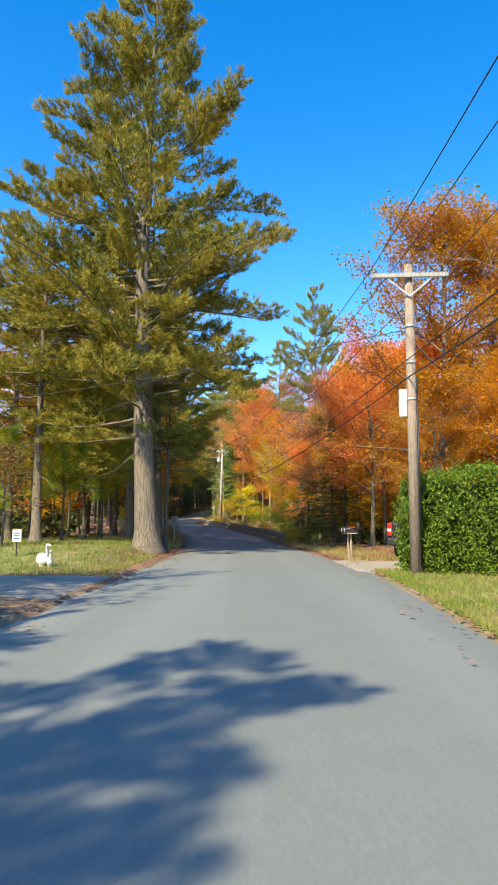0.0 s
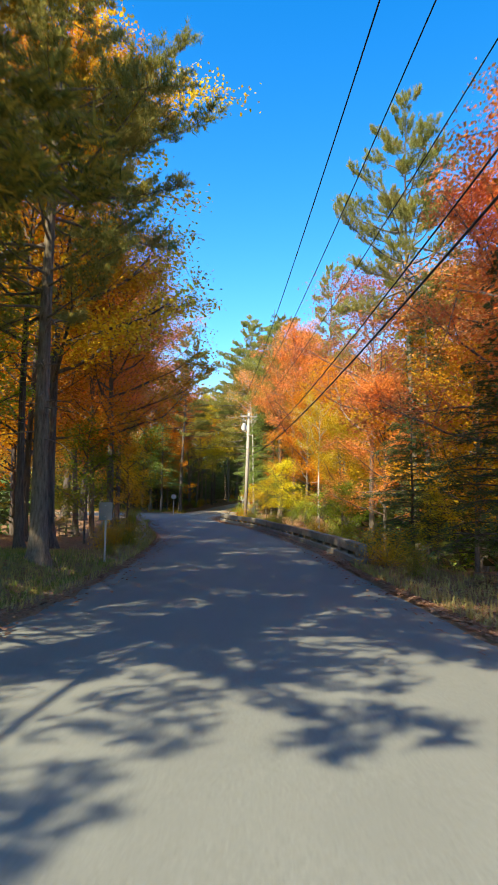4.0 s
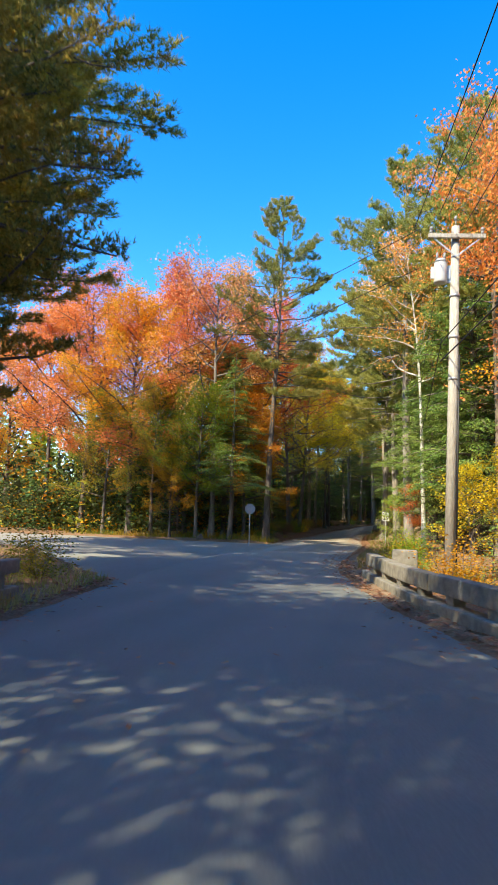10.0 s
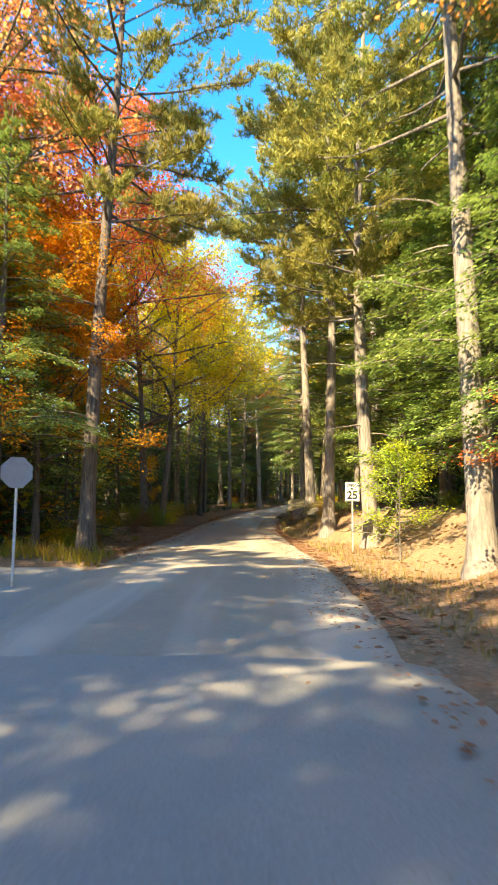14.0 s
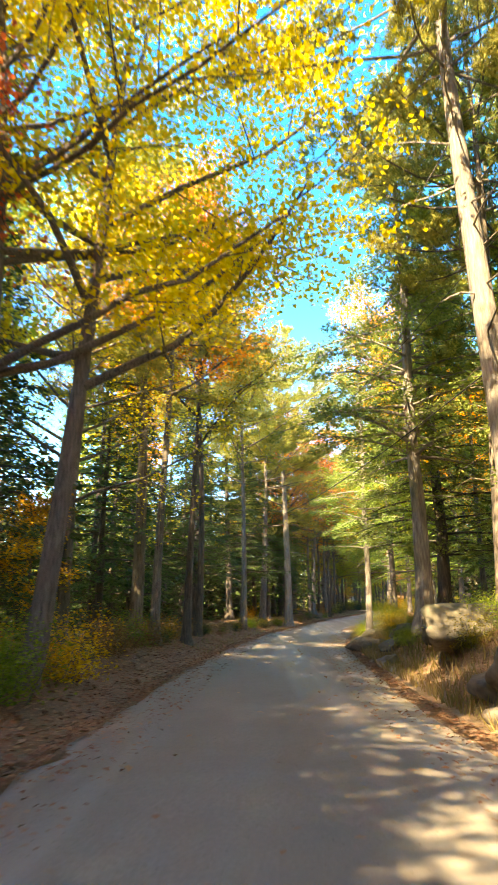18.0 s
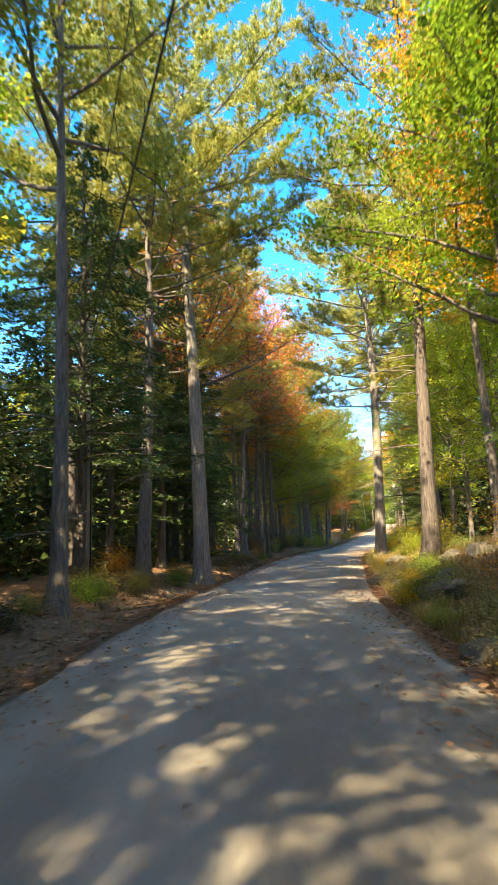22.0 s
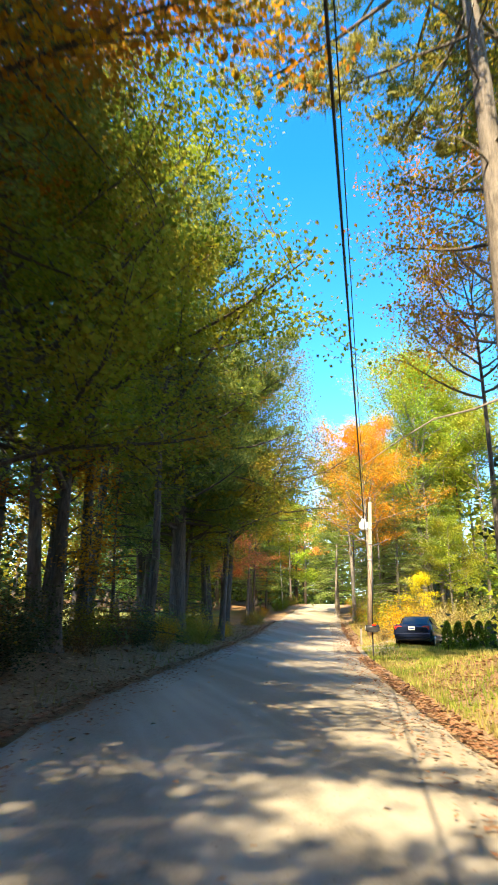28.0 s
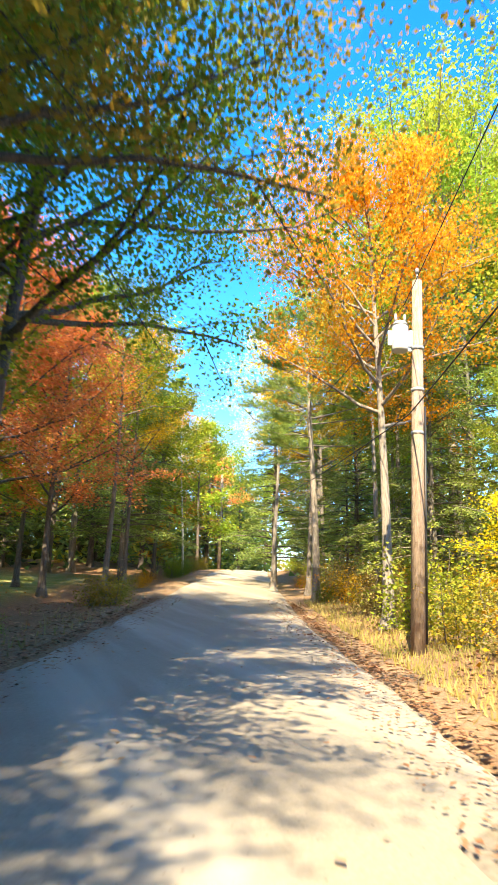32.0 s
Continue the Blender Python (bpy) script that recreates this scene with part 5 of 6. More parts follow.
def cyl(r0, r1, h, at=(0, 0, 0), k=14, rot=None, bm=None, bevel=0.0):
    own = bmesh.new()
    bmesh.ops.create_cone(own, cap_ends=True, segments=k, radius1=r0, radius2=r1, depth=h)
    bmesh.ops.translate(own, vec=(0, 0, h / 2), verts=own.verts)
    if bevel:
        rims = [e for e in own.edges if abs(e.verts[0].co.z - e.verts[1].co.z) < 1e-5]
        bmesh.ops.bevel(own, geom=rims, offset=bevel, segments=2, affect="EDGES", profile=0.6)
    for f in own.faces:
        f.smooth = len(f.verts) == 4
    bmesh.ops.transform(own, matrix=Matrix.Translation(at) @ (rot or Matrix()), verts=own.verts)
    if bm is None:
        return own
    tmp = bpy.data.meshes.new("tmp")
    own.to_mesh(tmp)
    own.free()
    bm.from_mesh(tmp)
    bpy.data.meshes.remove(tmp)
    return bm


def raw(verts, faces):
    bm = bmesh.new()
    vs = [bm.verts.new(tuple(map(float, v))) for v in verts]
    for f in faces:
        bm.faces.new([vs[int(i)] for i in f])
    return bm


def stone(seed, sx, sy, sz):
    """A rough boulder, broken along a few flat faces."""
    rs = np.random.default_rng(seed + 500)
    bm = bmesh.new()
    bmesh.ops.create_icosphere(bm, subdivisions=4 if sx > 0.55 else 3, radius=1)
    cuts = [(Vector(n).normalized(), d) for n, d in zip(rs.normal(size=(13, 3)), rs.uniform(0.55, 0.9, 13))]
    for v in bm.verts:
        p = v.co * 1.12
        for n, d in cuts:
            over = p.dot(n) - d
            if over > 0:
                p = p - n * over * 0.92
        p = p * (1 + noise.noise(v.co * 2.2 + Vector((seed * 3.1, seed, 0))) * 0.14 + noise.noise(v.co * 7 + Vector((0, seed, 0))) * 0.05)
        v.co = Vector((p.x * sx / 2, p.y * sy / 2, max(p.z, -0.6) * sz / 2))
    return bm


RX90 = Matrix.Rotation(radians(90), 4, "X")
RY90 = Matrix.Rotation(radians(90), 4, "Y")


def ground_at(x, y):
    return float(land(x, y))


def wire(a, b, sag, r=0.012, label="black overhead power cable between utility poles"):
    n = 26
    t = np.linspace(0, 1, n)
    p = np.outer(1 - t, a) + np.outer(t, b)
    p[:, 2] -= sag * 4 * t * (1 - t)
    v, f = tube(p, np.full(n, r), 5)
    return tagged(new("overhead_cable", mesh_from("overhead_cable", v, f, M_WIRE, False)), label, "cable", "overhead cables")


def utility_pole(x, y, h, arm, turn, wood, label, transformer=None, cover=None, lean=0.0):
    """Pole, crossarm with braces and insulators, perhaps a transformer can."""
    z0 = ground_at(x, y)
    e = thing("utility_pole", Matrix.Translation((x, y, z0)) @ pose(0, 0, 0, 0, lean, turn), label, "utility pole", "roadside utility poles")
    part("pole", cyl(0.16, 0.11, h + 0.4, (0, 0, -0.4), 14), wood, e)
    for k in range(3):
        part("band", cyl(0.145, 0.145, 0.06, (0, 0, h * (0.55 + 0.12 * k)), 14), M_STEEL, e)
    if arm:
        part("crossarm", box(arm, 0.1, 0.12, (0, -0.17, h - 0.35)), M_POLEGREY, e)
        for s in (-1, 1):
            br = Matrix.Rotation(radians(50 * s), 4, "Y")
            part("brace", box(0.04, 0.02, 0.85, (s * 0.33, -0.16, h - 0.66), 0.004, br), M_STEEL, e)
            ins = cyl(0.035, 0.05, 0.1, (s * (arm / 2 - 0.08), -0.17, h - 0.29), 10)
            cyl(0.06, 0.04, 0.1, (s * (arm / 2 - 0.08), -0.17, h - 0.19), 10, bm=ins)
            part("insulator", ins, M_CERAMIC, e)
    top = cyl(0.02, 0.02, 0.22, (0, 0, h), 8)
    cyl(0.05, 0.035, 0.12, (0, 0, h + 0.2), 10, bm=top)
    part("insulator", top, M_CERAMIC, e)
    if transformer:
        s, zc = transformer
        can = part("transformer", cyl(0.18, 0.18, 0.6, (s * 0.4, -0.05, zc + 0.12), 22, bevel=0.04), M_CAN, e, "pale grey transformer can")
        part("lid", cyl(0.195, 0.12, 0.09, (s * 0.4, -0.05, zc + 0.72), 22), M_CAN, can)
        for k in (-1, 1):
            bush = cyl(0.04, 0.03, 0.22, (s * 0.4 + k * 0.1, -0.05, zc + 0.79), 10)
            part("bushing", bush, M_CERAMIC, can)
            part("cooling_fin", box(0.1, 0.03, 0.34, (s * 0.4 + k * 0.22, -0.05, zc + 0.42), 0.005), M_CAN, can)
        part("bracket", box(0.16, 0.06, 0.5, (s * 0.16, 0, zc + 0.4), 0.005), M_STEEL, e)
    if cover:
        s, zc = cover
        part("terminal_box", box(0.2, 0.16, 0.75, (s * 0.24, 0, zc), 0.03), M_WHITE, e, "pale green terminal box")
    part("riser", cyl(0.025, 0.025, h * 0.6, (0.13, -0.1, 0.2), 8), M_BLACK, e)
    return e, z0


P1, z1 = utility_pole(4.45, 17.6, 8.5, 2.1, -4, M_POLE, "brown wooden utility pole with crossarm beside the hedge", cover=(-1, 4.6))
P0, z0 = utility_pole(5.2, -38, 8.6, 2.1, -4, M_POLE, "brown wooden utility pole by the road")
P2, z2 = utility_pole(-3.75, 85.2, 9.8, 1.55, 8, M_POLEGREY, "grey wooden utility pole with transformer at the bridge end", transformer=(-1, 8.0), lean=1.4)
P3, z3 = utility_pole(16.02, 221.8, 8.1, 0, -20, M_POLE, "brown utility pole with a white transformer beside the lane", transformer=(-1, 6.2), lean=2.2)
P4, z4 = utility_pole(-46, 121, 9.5, 1.6, 70, M_POLEGREY, "grey utility pole along the side road")
P5, z5 = utility_pole(-4.2, 121, 9.0, 0, 0, M_POLEGREY, "grey utility pole among the trees")
P6, z6 = utility_pole(-12.4, 161.4, 9.6, 0, 0, M_POLEGREY, "grey utility pole hidden in the woods")
P7, z7 = utility_pole(28.0, 266.4, 9.2, 0, 0, M_POLE, "brown utility pole far along the lane")
for k, dx in enumerate((-0.97, 0.97)):
    wire((5.2 + dx, -38, z0 + 8.4), (4.35 + dx, 17.4, z1 + 8.3), 0.7)
    wire((4.35 + dx, 17.4, z1 + 8.3), (-3.95 + dx * 0.7, 85, z2 + 9.75), 1.3)
wire((5.2, -38, z0 + 8.9), (4.35, 17.6, z1 + 8.8), 0.7)
wire((4.35, 17.6, z1 + 8.8), (-3.95, 85.2, z2 + 10.2), 1.3)
for hz, r in ((5.9, 0.014), (5.4, 0.019)):
    wire((5.2, -38.1, z0 + hz), (4.35, 17.45, z1 + hz - 0.1), 0.8, r, "thick black telephone cable between utility poles")
    wire((4.35, 17.45, z1 + hz - 0.1), (-3.95, 85.05, z2 + hz + 0.5), 1.3, r, "thick black telephone cable between utility poles")
for hz in (9.75, 8.6):
    wire((-4.5, 85.1, z2 + hz), (-46, 121, z4 + hz - 0.5), 1.2)
wire((4.2, 17.5, z1 + 6.6), (-24, 26, z1 + 5.0), 0.6, 0.01, "thin service cable across the road")
for hz, r in ((9.2, 0.01), (6.6, 0.015)):
    wire((-3.9, 85.2, z2 + hz), (-4.2, 121, z5 + hz - 0.5), 0.7, r)
    wire((-4.2, 121, z5 + hz - 0.5), (-12.4, 161.4, z6 + hz - 0.2), 1.2, r)
    wire((-12.4, 161.4, z6 + hz - 0.2), (16.02, 221.8, z3 + hz - 1.7), 0.9, r)
    wire((16.02, 221.8, z3 + hz - 1.7), (28.0, 266.4, z7 + hz - 1.2), 0.9, r)


# guard rails of the bridge: heavy weathered beams on short posts over a kerb
def guard_rail(name, y0, y1, off_at, beam_h, gap_h, thick, span, material, label):
    n = max(2, int(round((y1 - y0) / span)))
    ys = np.linspace(y0, y1, n + 1)
    pts = [Vector((float(line_x(y)) + off_at(y), float(y), float(line_z(y)))) for y in ys]
    e = thing(name, Matrix.Translation(pts[0]), label, "guard rail", "bridge rails")
    rr = random.Random(int(y0 * 10))
    for i, (a, b) in enumerate(zip(pts[:-1], pts[1:])):
        d = b - a
        m = d.to_track_quat("Y", "Z").to_matrix().to_4x4()
        mid = (a + b) / 2 - pts[0]
        part("beam", box(thick, d.length - 0.02, beam_h, (mid.x + rr.uniform(-0.015, 0.015), mid.y, mid.z + gap_h + beam_h / 2 + rr.uniform(-0.012, 0.012)), 0.03, m), material, e)
        part("kerb", box(thick * 1.5, d.length - 0.015, 0.26, (mid.x - 0.04, mid.y, mid.z + 0.05), 0.03, m), material, e)
        for u in (0.2, 0.7):
            p = a + d * u - pts[0]
            part("post", box(thick * 0.8, 0.32, gap_h + 0.1, (p.x, p.y, p.z + gap_h / 2 + 0.02), 0.02, m), material, e)
    return e


guard_rail("guard_rail", 46, 85, lambda y: float(right_edge(y)) + 0.75, 0.3, 0.3, 0.26, 3.0, M_CONCRETE, "weathered mossy concrete bridge rail on short posts")
guard_rail("guard_rail", 55, 77.5, lambda y: float(left_edge(y)) - 0.95, 0.24, 0.42, 0.22, 2.5, M_OLDWOOD, "old timber rail with dark gaps over a kerb")
part_end = thing("concrete_block", Matrix.Translation((-4.9, 86.2, ground_at(-4.9, 86.2))), "pale concrete end block of the bridge", "concrete block")
part("block", box(0.7, 0.9, 0.75, (0, 0, 0.32), 0.06), M_CONCRETE, part_end)


def text_part(s, size, at, parent, material=None, turn=0):
    """Lettering as a thin raised mesh that faces -y."""
    cu = bpy.data.curves.new("letters", "FONT")
    cu.body, cu.size, cu.align_x, cu.align_y, cu.extrude = s, size, "CENTER", "CENTER", 0.002
    cu.offset = size * 0.035
    tmp = bpy.data.objects.new("letters", cu)
    scene.collection.objects.link(tmp)
    me = bpy.data.meshes.new_from_object(tmp.evaluated_get(bpy.context.evaluated_depsgraph_get()))
    bpy.data.objects.remove(tmp)
    me.transform(Matrix.Translation(at) @ RX90)
    me.materials.clear()
    me.materials.append(material or M_INK)
    o = new("lettering", me)
    o.parent = parent
    return o


def sign_post(x, y, h, turn, label, category):
    e = thing("road_sign", Matrix.Translation((x, y, ground_at(x, y))) @ pose(0, 0, 0, 0, 0, turn), label, category)
    part("post", box(0.05, 0.04, h + 0.5, (0, 0.03, h / 2 - 0.25), 0.006), M_STEEL, e)
    return e


sp = sign_post(-6.15, 114.3, 2.1, 3, "white speed limit sign on a steel post by the bank", "speed sign")
face = part("panel", box(0.46, 0.012, 0.61, (0, -0.005, 1.95), 0.004), M_WHITE, sp)
fr = bmesh.new()
for dx, dz, sx, sz in ((0, 0.285, 0.43, 0.012), (0, -0.285, 0.43, 0.012), (0.21, 0, 0.012, 0.58), (-0.21, 0, 0.012, 0.58)):
    box(sx, 0.004, sz, (dx, -0.014, 1.95 + dz), 0, bm=fr)
part("border", fr, M_INK, face)
text_part("SPEED", 0.13, (0, -0.014, 2.15), face)
text_part("LIMIT", 0.13, (0, -0.014, 2.04), face)
text_part("25", 0.36, (0, -0.014, 1.83), face)
st = sign_post(-13.9, 105.4, 2.35, 12, "stop sign seen from its bare grey back, on a steel post", "stop sign")
part("panel", cyl(0.32, 0.32, 0.012, (0, 0.0, 2.15), 8, RX90 @ Matrix.Rotation(radians(22.5), 4, "Z")), M_CERAMIC, st)


bk = sign_post(-5.15, 45.3, 1.75, -6, "small road sign showing its bare grey back by the woods", "road sign")
part("panel", box(0.42, 0.012, 0.52, (0, 0.0, 1.5), 0.004), M_CERAMIC, bk)
for k in (-1, 1):
    part("bolt", cyl(0.014, 0.014, 0.02, (0, -0.012, 1.5 + 0.16 * k), 8, RX90), M_STEEL, bk)


def mailbox(x, y, turn, post, box_mat, label, posts=1):
    e = thing("mailbox", Matrix.Translation((x, y, ground_at(x, y))) @ pose(0, 0, 0, 0, 0, turn), label, "mailbox", "roadside mailboxes")
    for i in range(posts):
        part("post", box(0.07 if posts > 1 else 0.045, 0.07 if posts > 1 else 0.045, 1.15, (0, (i - (posts - 1) / 2) * 0.42, 0.42), 0.012), post, e)
    part("shelf", box(0.34, 0.5 + 0.35 * (posts - 1), 0.04, (0, 0, 0.98), 0.006), post, e)
    for i in range(posts):
        yy = (i - (posts - 1) / 2) * 0.44
        b = box(0.5, 0.17, 0.12, (0, yy, 1.06), 0.01)
        cyl(0.085, 0.085, 0.5, (-0.25, yy, 1.12), 16, RY90, bm=b)
        body = part("box", b, box_mat[i % len(box_mat)], e)
        part("door", cyl(0.08, 0.08, 0.012, (-0.262, yy, 1.1), 16, RY90), M_STEEL, body)
        part("flag", box(0.14, 0.01, 0.05, (0.05, yy - 0.1, 1.2), 0.003), M_RED, body)
    return e


mailbox(3.85, 25.2, 6, M_POST, [M_BLACK, M_BLACK], "two metal mailboxes side by side on wooden posts", 2)
mailbox(9.5, 207.6, -15, M_BLACK, [M_BLACK], "black mailbox on a thin dark post")
stk = thing("marker_post", Matrix.Translation((12.7, 215.7, ground_at(12.7, 215.7))), "short dark wooden marker post in the grass", "post")
part("stake", box(0.09, 0.08, 1.0, (0, 0, 0.35), 0.012), M_OLDWOOD, stk)
part("cap", box(0.1, 0.09, 0.03, (0, 0, 0.86), 0.008), M_BLACK, stk)


# parked cars
def loft(sections, closed_ends=True):
    """A body through closed sections: each a list of points of equal number."""
    bm = bmesh.new()
    rings = [[bm.verts.new(p) for p in s] for s in sections]
    for a, b in zip(rings[:-1], rings[1:]):
        for i in range(len(a)):
            f = bm.faces.new((a[i], a[(i + 1) % len(a)], b[(i + 1) % len(a)], b[i]))
            f.smooth = True
    if closed_ends:
        bm.faces.new(rings[0][::-1])
        bm.faces.new(rings[-1])
    bmesh.ops.recalc_face_normals(bm, faces=bm.faces)
    return bm


def hull(x, w, z0, z1, tuck=0.12, shoulder=0.6):
    h = z1 - z0
    half = [(w / 2 - tuck, z0), (w / 2 - 0.02, z0 + 0.18 * h), (w / 2, z0 + shoulder * h), (w / 2 - 0.05, z1 - 0.06), (w / 2 - 0.12, z1)]
    return [(y, x, z) for y, z in half] + [(-y, x, z) for y, z in half[::-1]]


def wheel(parent, x, y, r, wd):
    wv = cyl(r, r, wd, (x - wd / 2, y, r), 24, RY90, bevel=0.03)
    me = bpy.data.meshes.new("wheel")
    wv.to_mesh(me)
    wv.free()
    me.materials.append(M_TYRE)
    o = new("wheel", me)
    o.parent = parent
    rim = cyl(r * 0.62, r * 0.58, 0.02, (x + (wd / 2 if x > 0 else -wd / 2 - 0.02), y, r), 18, RY90)
    part("rim", rim, M_STEEL, o)
    return o


def pickup(x, y, turn):
    e = thing("pickup_truck", Matrix.Translation((x, y, ground_at(x, y) + 0.02)) @ pose(0, 0, 0, 0, 0, turn), "dark charcoal pickup truck parked with its tailgate to the road", "truck")
    W = 1.95
    part("bed", loft([hull(0.08, W, 0.55, 1.28, 0.06), hull(0.3, W, 0.52, 1.3, 0.06), hull(1.9, W, 0.52, 1.3, 0.06)]), M_TRUCK, e)
    part("cab", loft([hull(1.9, W, 0.5, 1.28, 0.06), hull(2.0, W - 0.1, 0.5, 1.3, 0.06), hull(4.0, W, 0.5, 1.28, 0.06), hull(5.3, W - 0.08, 0.5, 1.2, 0.06), hull(5.5, W - 0.25, 0.55, 1.05, 0.06)]), M_TRUCK, e)
    part("roof", loft([[(0.84, 1.92, 1.26), (-0.84, 1.92, 1.26), (-0.68, 2.05, 1.85), (0.68, 2.05, 1.85)], [(0.84, 3.9, 1.26), (-0.84, 3.9, 1.26), (-0.68, 3.3, 1.87), (0.68, 3.3, 1.87)]]), M_TRUCK, e)
    part("rear_window", box(1.2, 0.02, 0.36, (0, 1.965, 1.56), 0.01, Matrix.Rotation(radians(-12), 4, "X")), M_GLASS, e)
    tg = part("tailgate", box(W - 0.36, 0.07, 0.56, (0, 0.05, 1.0), 0.03), M_TRUCK, e)
    part("handle", box(0.3, 0.03, 0.1, (0, 0.005, 1.16), 0.01), M_BLACK, tg)
    part("emblem", box(0.2, 0.02, 0.05, (0, 0.008, 1.02), 0.008), M_CHROME, tg)
    bp = part("bumper", box(W - 0.05, 0.24, 0.24, (0, -0.06, 0.6), 0.05), M_BLACK, e, "black step bumper")
    plate = part("number_plate", box(0.3, 0.012, 0.16, (0, -0.188, 0.63), 0.003), M_WHITE, bp)
    part("bar", box(0.22, 0.006, 0.05, (0, -0.196, 0.63), 0.002), M_BLUE, plate)
    for s in (-1, 1):
        lamp = part("tail_light", box(0.17, 0.12, 0.46, (s * (W / 2 - 0.09), 0.07, 1.03), 0.03), M_RED, e, "red tail light")
        part("reversing_lens", box(0.13, 0.02, 0.1, (s * (W / 2 - 0.09), 0.003, 1.0), 0.005), M_WHITE, lamp)
        for yy in (1.1, 4.5):
            wheel(e, s * (W / 2 - 0.14), yy, 0.39, 0.26)
    part("tow_hitch", box(0.08, 0.3, 0.07, (0, -0.2, 0.44), 0.01), M_STEEL, e)
    return e


def sedan(x, y, turn):
    e = thing("sedan_car", Matrix.Translation((x, y, ground_at(x, y) + 0.02)) @ pose(0, 0, 0, 0, 0, turn), "dark blue sedan parked in the sandy driveway", "car")
    W = 1.8
    part("body", loft([hull(0.0, W - 0.3, 0.35, 0.85), hull(0.12, W - 0.12, 0.28, 0.98), hull(0.6, W, 0.22, 1.0), hull(2.4, W, 0.2, 0.95), hull(3.7, W, 0.22, 0.92), hull(4.4, W - 0.14, 0.26, 0.8), hull(4.62, W - 0.4, 0.35, 0.68)]), M_SEDAN, e)
    part("roof", loft([[(0.72, 0.75, 0.96), (-0.72, 0.75, 0.96), (-0.7, 0.8, 0.98), (0.7, 0.8, 0.98)], [(0.78, 1.5, 0.95), (-0.78, 1.5, 0.95), (-0.56, 1.55, 1.4), (0.56, 1.55, 1.4)],
                       [(0.8, 2.6, 0.94), (-0.8, 2.6, 0.94), (-0.58, 2.5, 1.43), (0.58, 2.5, 1.43)], [(0.74, 3.5, 0.9), (-0.74, 3.5, 0.9), (-0.7, 3.4, 0.94), (0.7, 3.4, 0.94)]]), M_SEDAN, e)
    part("rear_window", box(1.12, 0.012, 0.72, (0, 1.17, 1.2), 0.004, Matrix.Rotation(radians(-60), 4, "X")), M_GLASS, e)
    for s in (-1, 1):
        part("side_window", box(0.012, 1.5, 0.3, (s * 0.7, 2.1, 1.18), 0.004, Matrix.Rotation(radians(-s * 24), 4, "Y")), M_GLASS, e)
        part("tail_light", box(0.32, 0.1, 0.17, (s * 0.62, 0.06, 0.83), 0.03), M_RED, e, "red tail light")
        part("mirror", box(0.18, 0.1, 0.12, (s * 0.97, 3.05, 1.0), 0.03), M_SEDAN, e)
        for yy in (0.95, 3.65):
            wheel(e, s * (W / 2 - 0.12), yy, 0.32, 0.2)
    bp = part("bumper", box(W - 0.2, 0.14, 0.22, (0, 0.03, 0.5), 0.05), M_SEDAN, e)
    pl = part("number_plate", box(0.3, 0.012, 0.16, (0, 0.0, 0.8), 0.003), M_WHITE, e)
    part("bar", box(0.22, 0.006, 0.05, (0, -0.008, 0.8), 0.002), M_BLUE, pl)
    return e


pickup(5.75, 22.9, -30)
sedan(13.9, 212.8, -38)


# clipped hedge: a solid of stems with dense scaly sprays
def hedge(x0, y0, x1, y1, depth, h, n, label):
    r = np.random.default_rng(5)
    L = math.hypot(x1 - x0, y1 - y0)
    u = r.uniform(0, 1, n)
    face = r.choice(4, n, p=[0.42, 0.3, 0.18, 0.1])
    d = np.where(face == 0, 0, np.where(face == 2, depth, r.uniform(0, depth, n)))
    z = np.where(face == 1, h, r.uniform(0.02, 1, n) * h)
    u = np.where(face == 3, np.where(r.random(n) < 0.5, 0, 1), u)
    puff = 0.22 * wob(u * L * 2, z * 2, 1.6) + 0.1 * r.normal(size=n)
    d = d + np.where(face == 0, -puff - 0.1, 0) + np.where(z > h * 0.8, np.where(face == 0, 0.25, 0), 0)
    z = z + np.where(face == 1, puff, 0)
    ax, ay = (x1 - x0) / L, (y1 - y0) / L
    xx, yy = x0 + ax * u * L - ay * d, y0 + ay * u * L + ax * d
    zz = np.asarray(land(xx, yy)) + np.maximum(z, 0.05)
    up = np.tile([0.0, 0, 1], (n, 1)) + r.normal(size=(n, 3)) * 0.45
    v, f = leaf_quads(r, np.stack([xx, yy, zz], -1), 0.1, 0.4, 0.0, up)
    e = thing("hedge", Matrix.Translation((x0, y0, ground_at(x0, y0))), label, "hedge")
    o = new("foliage", mesh_from("foliage", v - np.array([x0, y0, ground_at(x0, y0)]), f, LEAF["cedar"]))
    o.parent = e
    core = []
    for k in range(int(L / 0.7)):
        t = (k + 0.5) * 0.7
        sx, sy = ax * t - ay * depth / 2, ay * t + ax * depth / 2
        p = np.array([[sx, sy, -0.3], [sx + 0.03, sy, h * 0.5], [sx, sy + 0.04, h * 0.9]])
        v2, f2 = tube(p, [0.06, 0.04, 0.02], 6)
        s = new("stem", mesh_from("stem", v2, f2, BARK["dark"], False))
        s.parent = e
    # larger leaves inside the hedge, in the darker spruce tone
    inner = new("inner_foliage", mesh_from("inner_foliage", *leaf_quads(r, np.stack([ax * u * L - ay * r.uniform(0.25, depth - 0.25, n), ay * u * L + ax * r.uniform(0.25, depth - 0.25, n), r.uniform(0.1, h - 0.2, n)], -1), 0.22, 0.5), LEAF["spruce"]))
    inner.parent = e
    return e


hedge(4.25, 18.6, 10.6, 9.0, 1.9, 2.6, 42000, "dense clipped green arborvitae hedge on the lawn edge")


